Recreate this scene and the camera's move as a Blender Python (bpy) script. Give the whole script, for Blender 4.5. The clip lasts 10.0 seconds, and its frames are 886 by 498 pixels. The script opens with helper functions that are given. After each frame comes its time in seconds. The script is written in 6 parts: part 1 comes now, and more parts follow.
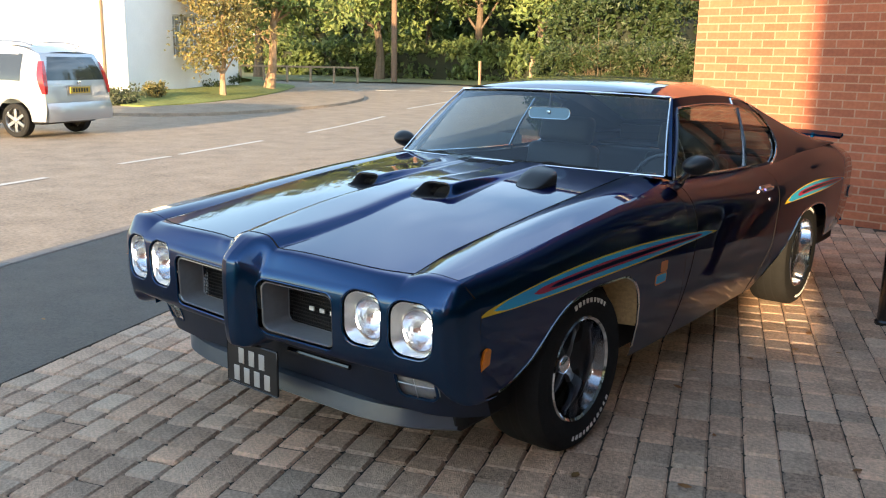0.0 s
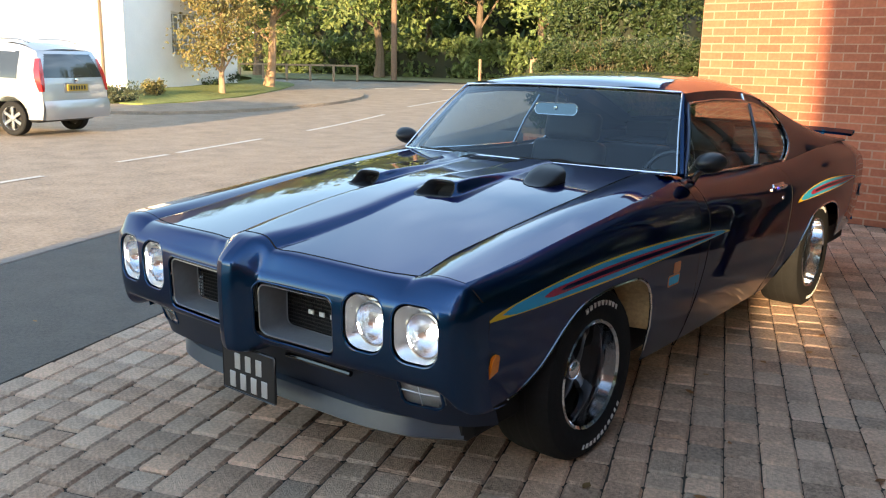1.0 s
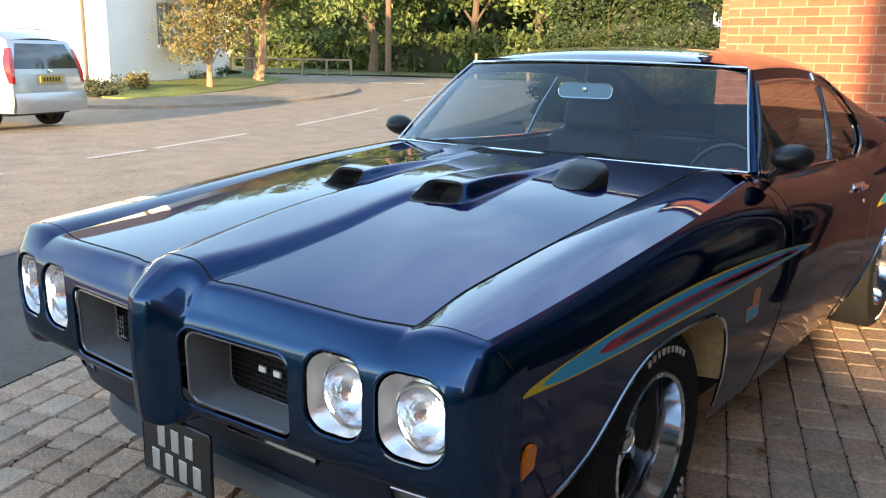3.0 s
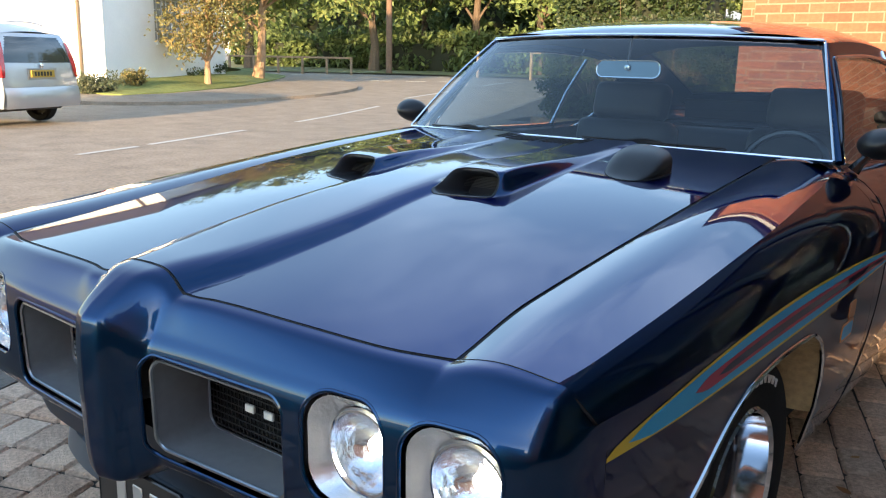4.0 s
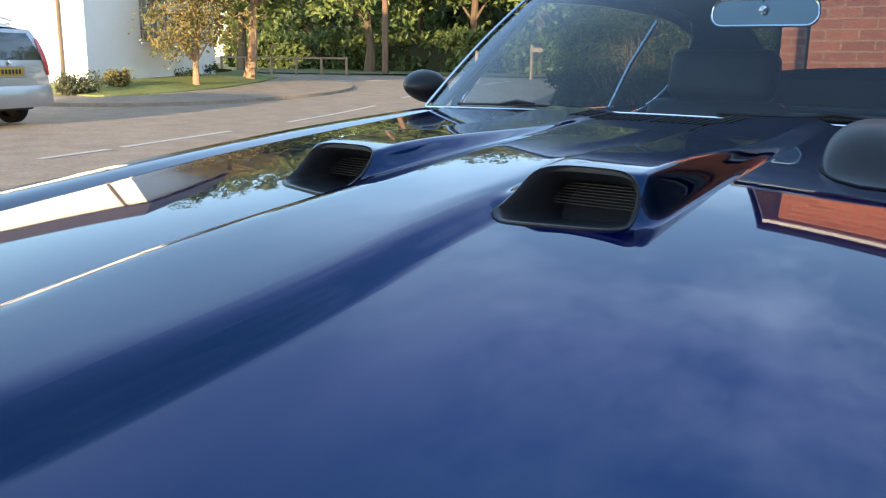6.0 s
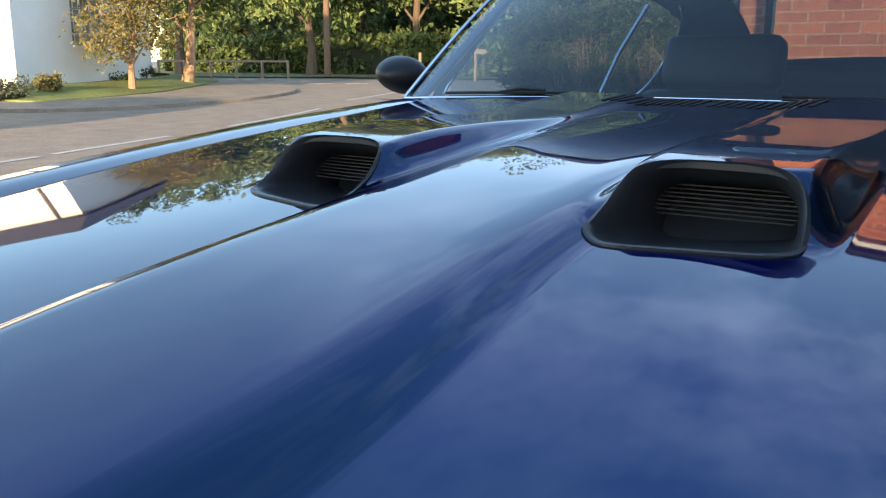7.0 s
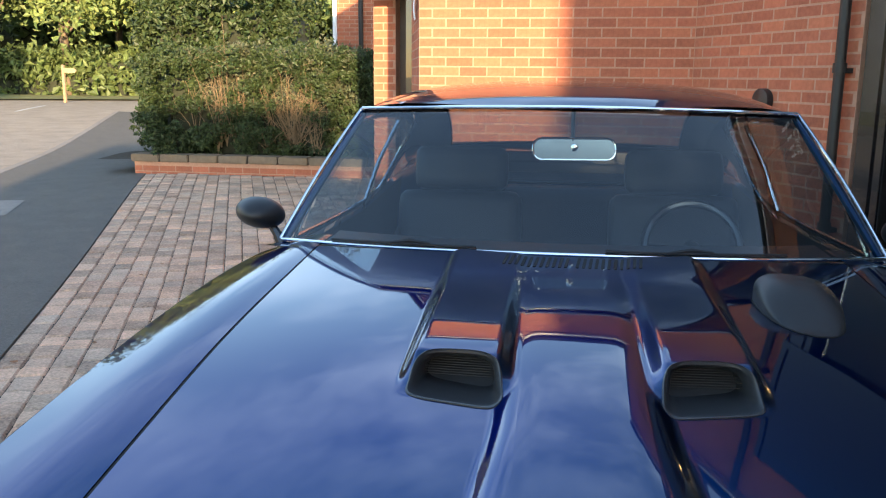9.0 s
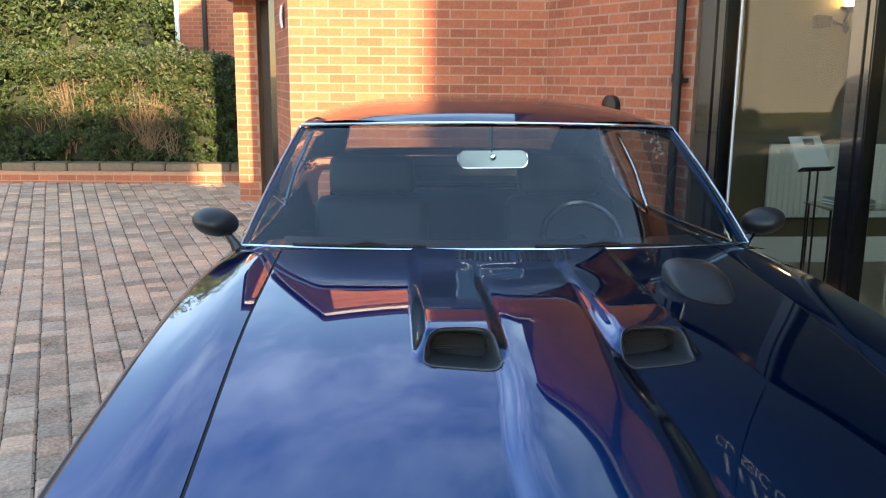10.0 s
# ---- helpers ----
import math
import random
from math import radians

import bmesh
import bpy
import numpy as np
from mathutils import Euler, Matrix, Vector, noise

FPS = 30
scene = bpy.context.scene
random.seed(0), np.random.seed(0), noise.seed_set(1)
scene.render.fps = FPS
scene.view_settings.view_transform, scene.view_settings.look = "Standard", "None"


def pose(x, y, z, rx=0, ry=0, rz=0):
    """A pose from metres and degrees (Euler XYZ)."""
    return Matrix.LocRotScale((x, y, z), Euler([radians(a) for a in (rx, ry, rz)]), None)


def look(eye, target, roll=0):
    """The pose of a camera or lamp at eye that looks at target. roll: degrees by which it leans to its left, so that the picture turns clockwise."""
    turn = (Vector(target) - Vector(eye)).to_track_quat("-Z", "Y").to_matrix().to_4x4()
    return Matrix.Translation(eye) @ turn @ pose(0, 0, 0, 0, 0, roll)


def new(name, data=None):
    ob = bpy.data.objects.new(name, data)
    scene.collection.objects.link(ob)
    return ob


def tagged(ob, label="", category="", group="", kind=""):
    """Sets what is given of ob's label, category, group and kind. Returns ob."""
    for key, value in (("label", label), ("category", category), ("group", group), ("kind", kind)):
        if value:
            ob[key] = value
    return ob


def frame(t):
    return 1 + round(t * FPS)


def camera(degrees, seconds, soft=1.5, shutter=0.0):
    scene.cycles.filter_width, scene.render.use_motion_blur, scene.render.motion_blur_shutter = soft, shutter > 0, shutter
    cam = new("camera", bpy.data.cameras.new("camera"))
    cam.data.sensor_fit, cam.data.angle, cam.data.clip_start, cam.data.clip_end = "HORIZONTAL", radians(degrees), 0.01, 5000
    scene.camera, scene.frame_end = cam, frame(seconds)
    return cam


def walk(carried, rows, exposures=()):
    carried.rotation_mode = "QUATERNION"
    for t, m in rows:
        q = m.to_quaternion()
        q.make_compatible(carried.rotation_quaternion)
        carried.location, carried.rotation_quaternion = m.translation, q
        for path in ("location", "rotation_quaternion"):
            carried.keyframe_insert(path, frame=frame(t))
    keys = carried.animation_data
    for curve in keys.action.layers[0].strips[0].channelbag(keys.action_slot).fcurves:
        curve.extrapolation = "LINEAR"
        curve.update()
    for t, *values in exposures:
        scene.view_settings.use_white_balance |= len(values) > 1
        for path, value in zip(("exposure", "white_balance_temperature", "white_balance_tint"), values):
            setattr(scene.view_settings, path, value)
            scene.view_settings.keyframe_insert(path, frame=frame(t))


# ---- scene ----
cam = camera(55.0, 10.0, soft=1.15)
PATH = [
    (0, (2.446, -1.852, 1.513), (1.232, -0.322, 1.082), 1.1),
    (0.5, (2.406, -1.829, 1.504), (1.193, -0.299, 1.073), 1.1),
    (1, (2.346, -1.758, 1.49), (1.133, -0.228, 1.056), 1.1),
    (1.5, (2.238, -1.571, 1.469), (1.03, -0.039, 1.03), 1.0),
    (2, (2.146, -1.411, 1.463), (0.94, 0.122, 1.023), 1.0),
    (2.5, (1.974, -1.236, 1.434), (0.77, 0.299, 0.992), 1.2),
    (3, (1.782, -1.094, 1.382), (0.579, 0.442, 0.94), 1.1),
    (3.2, (1.713, -1.039, 1.358), (0.508, 0.495, 0.918), 1.1),
    (4.3, (1.311, -0.664, 1.268), (0.11, 0.873, 0.826), 1.2),
    (4.5, (1.219, -0.585, 1.26), (0.017, 0.952, 0.821), 1.1),
    (5, (1.02, -0.405, 1.237), (-0.183, 1.13, 0.797), 0.9),
    (5.5, (0.836, -0.178, 1.185), (-0.367, 1.358, 0.745), 0.8),
    (5.7, (0.774, -0.089, 1.165), (-0.429, 1.448, 0.727), 0.8),
    (7, (0.402, 0.243, 1.091), (-0.693, 1.86, 0.663), 0.3),
    (7.5, (0.274, 0.176, 1.124), (-0.686, 1.881, 0.71), 1.0),
    (8, (0.18, 0.008, 1.222), (-0.653, 1.779, 0.813), 0.7),
    (8.5, (0.062, -0.196, 1.347), (-0.546, 1.667, 0.946), 0.4),
    (9, (-0.058, -0.402, 1.457), (-0.305, 1.543, 1.06), 0.5),
    (9.5, (-0.198, -0.602, 1.491), (-0.18, 1.36, 1.102), 0.5),
    (10, (-0.35, -0.754, 1.523), (-0.222, 1.203, 1.127), 0.5),
]
EXPOSURE = [(0, 2.46, 7050, 10), (3, 2.46, 6900, 10), (5, 2.18, 6550, 10), (7, 2.0, 6400, 10), (7.5, 2.32, 6400, 10), (9, 2.46, 6650, 10), (10, 2.70, 6850, 10)]
walk(cam, [(t, look(eye, target, roll)) for t, eye, target, roll in PATH], EXPOSURE)

# ---- world, sun and exposure ----
SUN_ELEV, SUN_FROM = radians(10), Vector((0.318, -0.948, 0))
world = bpy.data.worlds.new("sky")
scene.world = world
world.use_nodes = True
wn = world.node_tree.nodes
sky = wn.new("ShaderNodeTexSky")
sky.sky_type, sky.sun_disc = "NISHITA", False
sky.sun_elevation = SUN_ELEV
sky.ozone_density, sky.dust_density = 1.7, 0.5
sky.sun_rotation = math.atan2(SUN_FROM.x, SUN_FROM.y)
wn["Background"].inputs["Strength"].default_value = 0.15
# thin cloud veil over the blue
cl_co, cl_map, cl_noise, cl_ramp, cl_mix = (wn.new("ShaderNode" + k) for k in ("TexCoord", "Mapping", "TexNoise", "ValToRGB", "Mix"))
cl_map.inputs["Scale"].default_value = (1.6, 1.1, 3.4)
cl_noise.inputs["Scale"].default_value, cl_noise.inputs["Detail"].default_value, cl_noise.inputs["Roughness"].default_value = 2.3, 7.0, 0.62
cl_ramp.color_ramp.elements[0].position, cl_ramp.color_ramp.elements[1].position = 0.42, 0.72
cl_ramp.color_ramp.elements[1].color = (0.85, 0.85, 0.85, 1)
cl_mix.data_type = "RGBA"
cl_mix.inputs[7].default_value = (3.5, 4.7, 6.2, 1)
wl = world.node_tree.links
wl.new(cl_co.outputs["Generated"], cl_map.inputs["Vector"])
wl.new(cl_map.outputs[0], cl_noise.inputs["Vector"])
wl.new(cl_noise.outputs["Fac"], cl_ramp.inputs[0])
cl_sep, cl_low, cl_mul = (wn.new("ShaderNode" + k) for k in ("SeparateXYZ", "MapRange", "Math"))   # thicker towards the horizon
cl_low.inputs["From Min"].default_value, cl_low.inputs["From Max"].default_value = 0.50, 0.85
cl_low.inputs["To Min"].default_value, cl_low.inputs["To Max"].default_value = 1.0, 0.25
cl_mul.operation = "MULTIPLY"
wl.new(cl_co.outputs["Generated"], cl_sep.inputs[0])
wl.new(cl_sep.outputs["Z"], cl_low.inputs["Value"])
wl.new(cl_ramp.outputs[0], cl_mul.inputs[0])
wl.new(cl_low.outputs[0], cl_mul.inputs[1])
cl_dot, cl_side, cl_all = (wn.new("ShaderNode" + k) for k in ("VectorMath", "MapRange", "Math"))   # the cloud thins out westward
cl_dot.operation, cl_all.operation = "DOT_PRODUCT", "MULTIPLY"
cl_dot.inputs[1].default_value = (0.55, 0.83, 0.0)
cl_side.inputs["From Min"].default_value, cl_side.inputs["From Max"].default_value = 0.0, 0.62
cl_side.inputs["To Min"].default_value, cl_side.inputs["To Max"].default_value = 0.12, 1.0
wl.new(cl_co.outputs["Generated"], cl_dot.inputs[0])
wl.new(cl_dot.outputs["Value"], cl_side.inputs["Value"])
wl.new(cl_mul.outputs[0], cl_all.inputs[0])
wl.new(cl_side.outputs[0], cl_all.inputs[1])
wl.new(cl_all.outputs[0], cl_mix.inputs[0])
wl.new(sky.outputs[0], cl_mix.inputs[6])
wl.new(cl_mix.outputs[2], wn["Background"].inputs["Color"])
sun_data = bpy.data.lights.new("sun", "SUN")
sun_data.energy, sun_data.angle, sun_data.color = 2.85, radians(0.8), (1.0, 0.75, 0.46)
sun = new("sun", sun_data)
sun_dir = (SUN_FROM * math.cos(SUN_ELEV) + Vector((0, 0, math.sin(SUN_ELEV)))).normalized()
sun.matrix_world = look(tuple(sun_dir * 60), (0, 0, 0))


# ---- materials ----
def material(name, base, rough=0.6, metal=0.0, grain=0.0, scale=20.0, bump=0.0, bump_scale=60.0, stain=0.0,
             coat=0.0, island=0.0, transmit=0.0, ior=1.45, emit=None, spec=0.5, second=None, alpha=1.0):
    """A procedural material: base colour, two scales of variation, fine relief."""
    m = bpy.data.materials.new(name)
    m.use_nodes = True
    nt = m.node_tree
    b = nt.nodes["Principled BSDF"]
    b.inputs["Base Color"].default_value = (*base, 1)
    b.inputs["Roughness"].default_value, b.inputs["Metallic"].default_value = rough, metal
    b.inputs["Coat Weight"].default_value, b.inputs["Coat Roughness"].default_value = coat, 0.02
    b.inputs["Transmission Weight"].default_value, b.inputs["IOR"].default_value = transmit, ior
    b.inputs["Specular IOR Level"].default_value = spec
    b.inputs["Alpha"].default_value = alpha
    if emit:
        b.inputs["Emission Color"].default_value, b.inputs["Emission Strength"].default_value = (*emit[:3], 1), emit[3]
    new_node, link = nt.nodes.new, nt.links.new
    co = new_node("ShaderNodeTexCoord").outputs["Object"]
    if grain or stain or island:
        def fac(sc, detail):
            n = new_node("ShaderNodeTexNoise")
            n.inputs["Scale"].default_value, n.inputs["Detail"].default_value = sc, detail
            link(co, n.inputs["Vector"])
            return n.outputs["Fac"]

        def math_node(op, a, c):
            n = new_node("ShaderNodeMath")
            n.operation = op
            for k, v in enumerate((a, c)):
                if isinstance(v, (int, float)):
                    n.inputs[k].default_value = v
                else:
                    link(v, n.inputs[k])
            return n.outputs[0]
        total = None
        for sc, amount, det in ((scale, grain, 6.0), (scale / 14, stain, 3.0)):
            if amount:
                f = math_node("MULTIPLY", math_node("SUBTRACT", fac(sc, det), 0.5), 2.4 * amount)
                total = f if total is None else math_node("ADD", total, f)
        if island:
            rnd = math_node("ADD", new_node("ShaderNodeObjectInfo").outputs["Random"], new_node("ShaderNodeNewGeometry").outputs["Random Per Island"])
            rnd = math_node("FRACT", rnd, 0.0)
            f = math_node("MULTIPLY", math_node("SUBTRACT", rnd, 0.5), 2 * island)
            total = f if total is None else math_node("ADD", total, f)
        value = math_node("ADD", total, 1.0)
        mix = new_node("ShaderNodeVectorMath")
        mix.operation = "SCALE"
        if second and island:
            ramp = new_node("ShaderNodeMix")
            ramp.data_type = "RGBA"
            ramp.inputs[6].default_value, ramp.inputs[7].default_value = (*base, 1), (*second, 1)
            hue = math_node("FRACT", math_node("MULTIPLY", rnd, 7.13), 0.0)
            link(hue, ramp.inputs[0])
            link(ramp.outputs[2], mix.inputs[0])
        else:
            mix.inputs[0].default_value = base
        link(value, mix.inputs["Scale"])
        link(mix.outputs[0], b.inputs["Base Color"])
    if bump:
        n = new_node("ShaderNodeTexNoise")
        n.inputs["Scale"].default_value, n.inputs["Detail"].default_value = bump_scale, 5.0
        link(co, n.inputs["Vector"])
        bp = new_node("ShaderNodeBump")
        bp.inputs["Strength"].default_value, bp.inputs["Distance"].default_value = bump, 0.01
        link(n.outputs["Fac"], bp.inputs["Height"])
        link(bp.outputs[0], b.inputs["Normal"])
    return m


M = {
    "paint": material("blue_paint", (0.0010, 0.036, 0.108), 0.30, 1.0, coat=1.0, grain=0.05, scale=900),
    "seam": material("dark_gap", (0.006, 0.006, 0.007), 0.8),
    "chrome": material("chrome", (0.75, 0.76, 0.78), 0.08, 1.0),
    "satin": material("satin_metal", (0.42, 0.43, 0.45), 0.32, 1.0, grain=0.06, scale=60),
    "grille": material("grille_grey", (0.30, 0.305, 0.31), 0.45, 0.4, grain=0.1, scale=50),
    "black": material("black_plastic", (0.014, 0.014, 0.015), 0.42, grain=0.15, scale=40),
    "gloss_black": material("black_gloss_paint", (0.008, 0.008, 0.009), 0.16, coat=0.6),
    "rubber": material("tyre_rubber", (0.016, 0.016, 0.016), 0.8, spec=0.2, grain=0.25, scale=60, stain=0.2, bump=0.15, bump_scale=200),
    "white": material("white_letters", (0.75, 0.74, 0.7), 0.6, grain=0.06),
    "plate": material("plate_black", (0.010, 0.010, 0.011), 0.3, coat=0.3),
    "silver_bar": material("plate_silver", (0.5, 0.5, 0.5), 0.4, 0.6),
    "lip": material("spoiler_grey_blue", (0.095, 0.115, 0.15), 0.3, 0.6, grain=0.08, scale=30),
    "amber": material("amber_lens", (0.75, 0.2, 0.015), 0.2, coat=0.5, grain=0.15, scale=80),
    "reflector": material("lamp_reflector", (0.86, 0.87, 0.9), 0.12, 1.0, bump=0.3, bump_scale=55),
    "bezel": material("silver_bezel", (0.82, 0.82, 0.82), 0.22, 0.7, grain=0.08, scale=30, bump=0.2, bump_scale=40),
    "glow": material("lamp_bulb", (1, 0.95, 0.85), 0.4, emit=(1.0, 0.93, 0.8, 7.0)),
    "vinyl": material("black_vinyl", (0.012, 0.012, 0.013), 0.5, grain=0.2, scale=40, bump=0.15, bump_scale=300),
    "carpet": material("black_carpet", (0.012, 0.012, 0.012), 0.9, grain=0.3, scale=200),
    "gunmetal": material("dark_wheel_paint", (0.05, 0.05, 0.055), 0.35, 0.8, grain=0.1),
    "tan": material("tan_underseal", (0.42, 0.30, 0.15), 0.45, grain=0.4, scale=60, bump=0.5, bump_scale=120),
    "mirror": material("mirror_glass", (0.85, 0.87, 0.88), 0.02, 1.0),
    "blue": material("stripe_blue", (0.012, 0.36, 0.60), 0.4, coat=0.15),
    "red": material("stripe_red", (0.40, 0.02, 0.06), 0.4, coat=0.15),
    "yellow": material("stripe_yellow", (0.72, 0.48, 0.03), 0.4, coat=0.15),
    "orange": material("decal_orange", (0.6, 0.2, 0.05), 0.35, coat=0.4),
    "brick": material("red_brick", (0.41, 0.134, 0.068), 0.85, grain=0.24, scale=30, stain=0.20, island=0.16, bump=0.35, bump_scale=90, second=(0.37, 0.115, 0.062)),
    "mortar": material("mortar", (0.43, 0.235, 0.155), 0.95, grain=0.2, scale=40, bump=0.3, bump_scale=120),
    "paver": material("concrete_paver", (0.58, 0.365, 0.245), 0.9, grain=0.60, scale=70, stain=0.34, island=0.26, bump=1.0, bump_scale=160, second=(0.46, 0.335, 0.245)),
    "sand": material("joint_sand", (0.05, 0.04, 0.03), 0.95, grain=0.4, scale=80),
    "asphalt": material("road_asphalt", (0.30, 0.235, 0.175), 0.8, grain=0.5, scale=30, stain=0.32, bump=0.5, bump_scale=220),
    "footway": material("footway_asphalt", (0.108, 0.092, 0.076), 0.8, grain=0.4, scale=60, stain=0.2, bump=0.5, bump_scale=200),
    "kerb": material("kerb_concrete", (0.24, 0.20, 0.17), 0.85, grain=0.25, scale=30, stain=0.2, bump=0.3),
    "line": material("road_paint", (0.55, 0.52, 0.47), 0.7, grain=0.3, scale=25, stain=0.2),
    "grass": material("grass", (0.20, 0.22, 0.06), 0.8, grain=0.5, scale=9, stain=0.4, bump=0.6, bump_scale=60),
    # near-black colour standing for the shade deep inside foliage
    "hedge_core": material("painted_core_shade", (0.026, 0.030, 0.016), 0.9, grain=0.4, scale=20),
    "soil": material("soil", (0.05, 0.035, 0.022), 0.95, grain=0.4, scale=15, bump=0.6),
    "render": material("white_render", (0.78, 0.77, 0.75), 0.85, grain=0.05, scale=25, stain=0.05, bump=0.15),
    "upvc": material("white_frame", (0.8, 0.8, 0.8), 0.4, grain=0.03),
    "roof": material("roof_tile", (0.10, 0.085, 0.075), 0.8, grain=0.3, scale=14, bump=0.4),
    "pane": material("window_pane", (0.03, 0.035, 0.04), 0.05, coat=0.6),
    "silver": material("silver_paint", (0.42, 0.43, 0.445), 0.3, 0.5, coat=0.8),
    "tail": material("tail_lens", (0.5, 0.015, 0.02), 0.15, coat=0.7),
    "yplate": material("plate_yellow", (0.45, 0.30, 0.05), 0.4),
    "bark": material("bark", (0.13, 0.09, 0.06), 0.9, grain=0.4, scale=14, bump=0.8, bump_scale=25),
    "twig": material("dry_twig", (0.19, 0.13, 0.075), 0.85, grain=0.3),
    "timber": material("weathered_timber", (0.30, 0.20, 0.12), 0.85, grain=0.3, scale=20, bump=0.3),
    "coping": material("coping_stone", (0.17, 0.125, 0.085), 0.9, grain=0.25, scale=22, stain=0.2, bump=0.4),
    "door": material("dark_brown_door", (0.045, 0.022, 0.016), 0.5, grain=0.25, scale=12),
    # cream darkened in the colour itself to give a dim room
    "plaster": material("dimmed_cream_plaster", (0.115, 0.10, 0.062), 0.85, grain=0.05, scale=14),
    "shop_floor": material("shop_floor", (0.20, 0.15, 0.10), 0.35, grain=0.2, scale=9),
    "enamel": material("radiator_enamel", (0.75, 0.74, 0.7), 0.4, grain=0.03),
    "paper": material("white_paper", (0.82, 0.83, 0.84), 0.7),
    "verge": material("rough_grass", (0.17, 0.165, 0.06), 0.9, grain=0.45, scale=5, stain=0.3, bump=0.6, bump_scale=40),
    "pale_bark": material("pale_bark", (0.33, 0.21, 0.125), 0.9, grain=0.4, scale=9, bump=0.8, bump_scale=25),
    "house_pane": material("curtained_pane", (0.34, 0.36, 0.37), 0.08, coat=0.6, grain=0.2, scale=3),
    "mirror_back": material("polished_mirror_back", (0.14, 0.17, 0.185), 0.14, 1.0, grain=0.25, scale=8),
    # body blue darkened in colour for the shade under the nose
    "valance": material("shaded_body_blue", (0.004, 0.010, 0.026), 0.42, grain=0.15, scale=30),
    "scoop": material("satin_scoop_black", (0.032, 0.034, 0.038), 0.36, grain=0.12, scale=60),
    "pole_wood": material("creosoted_timber", (0.18, 0.105, 0.065), 0.85, grain=0.35, scale=12, bump=0.3),
    "iron": material("cast_iron", (0.015, 0.014, 0.013), 0.5, grain=0.2, scale=40, bump=0.2),
}


pb = M["paint"].node_tree.nodes["Principled BSDF"]
pb.inputs["Specular Tint"].default_value = (0.01, 0.11, 0.27, 1)
pb.inputs["Coat IOR"].default_value = 1.46


def thin_glass(name, tint, base=0.08):
    """A thin pane: clear and slightly tinted, mirror gloss growing from base towards grazing angles."""
    m = bpy.data.materials.new(name)
    m.use_nodes = True
    nt = m.node_tree
    nt.nodes.remove(nt.nodes["Principled BSDF"])
    clear, gloss, mix = (nt.nodes.new("ShaderNode" + k) for k in ("BsdfTransparent", "BsdfGlossy", "MixShader"))
    clear.inputs[0].default_value, gloss.inputs[0].default_value = (*tint, 1), (1, 1, 1, 1)
    gloss.inputs["Roughness"].default_value = 0.0
    face, power, mul = nt.nodes.new("ShaderNodeLayerWeight"), nt.nodes.new("ShaderNodeMath"), nt.nodes.new("ShaderNodeMath")
    face.inputs["Blend"].default_value = 0.5
    power.operation, mul.operation, mul.use_clamp = "POWER", "MULTIPLY_ADD", True
    power.inputs[1].default_value = 5.0
    mul.inputs[1].default_value, mul.inputs[2].default_value = 1.0 - base, base
    nt.links.new(face.outputs["Facing"], power.inputs[0])
    nt.links.new(power.outputs[0], mul.inputs[0])
    nt.links.new(mul.outputs[0], mix.inputs[0])
    nt.links.new(clear.outputs[0], mix.inputs[1])
    nt.links.new(gloss.outputs[0], mix.inputs[2])
    nt.links.new(mix.outputs[0], nt.nodes["Material Output"].inputs["Surface"])
    return m


M["glass"] = thin_glass("car_glass", (0.60, 0.69, 0.73), 0.08)
M["rear_glass"] = thin_glass("rear_car_glass", (0.40, 0.45, 0.47), 0.07)
M["shop_glass"] = thin_glass("shop_glass", (0.80, 0.82, 0.74), 0.03)
M["lens"] = thin_glass("clear_lens", (0.95, 0.96, 0.97), 0.06)


def leaf_material(name, a, b, rough=0.55):
    m = material(name, a, rough, island=0.35, second=b, grain=0.1, scale=4)
    nt = m.node_tree
    skin, thin, both = nt.nodes["Principled BSDF"], nt.nodes.new("ShaderNodeBsdfTranslucent"), nt.nodes.new("ShaderNodeMixShader")
    both.inputs[0].default_value = 0.35
    nt.links.new(skin.inputs["Base Color"].links[0].from_socket, thin.inputs["Color"])
    nt.links.new(skin.outputs[0], both.inputs[1])
    nt.links.new(thin.outputs[0], both.inputs[2])
    nt.links.new(both.outputs[0], nt.nodes["Material Output"].inputs["Surface"])
    return m


M["leaf_gold"] = leaf_material("golden_leaves", (0.28, 0.205, 0.075), (0.17, 0.17, 0.06))
M["leaf_green"] = leaf_material("oak_leaves", (0.135, 0.20, 0.058), (0.235, 0.265, 0.085))
M["leaf_dark"] = leaf_material("dark_leaves", (0.095, 0.135, 0.042), (0.145, 0.185, 0.06))
M["leaf_hedge"] = leaf_material("hedge_leaves", (0.034, 0.062, 0.018), (0.072, 0.095, 0.036), 0.5)
M["leaf_grey"] = leaf_material("grey_green_leaves", (0.15, 0.15, 0.085), (0.08, 0.10, 0.05))
M["leaf_fall"] = leaf_material("fallen_leaves", (0.33, 0.13, 0.04), (0.28, 0.16, 0.06))


# ---- building helpers ----
def thing(name, label, category, kind="", group="", at=(0, 0, 0), turn=0.0):
    ob = new(name)
    ob.empty_display_size = 0.1
    ob.matrix_world = pose(*at, 0, 0, turn)
    return tagged(ob, label, category, group, kind)


def mesh_of(bm, mat, smooth=True):
    me = bpy.data.meshes.new("m")
    bmesh.ops.recalc_face_normals(bm, faces=bm.faces)
    bm.to_mesh(me)
    bm.free()
    for m in (mat if isinstance(mat, (list, tuple)) else [mat]):
        me.materials.append(M[m])
    if smooth:
        me.polygons.foreach_set("use_smooth", [True] * len(me.polygons))
        me.set_sharp_from_angle(angle=radians(38))
    return me


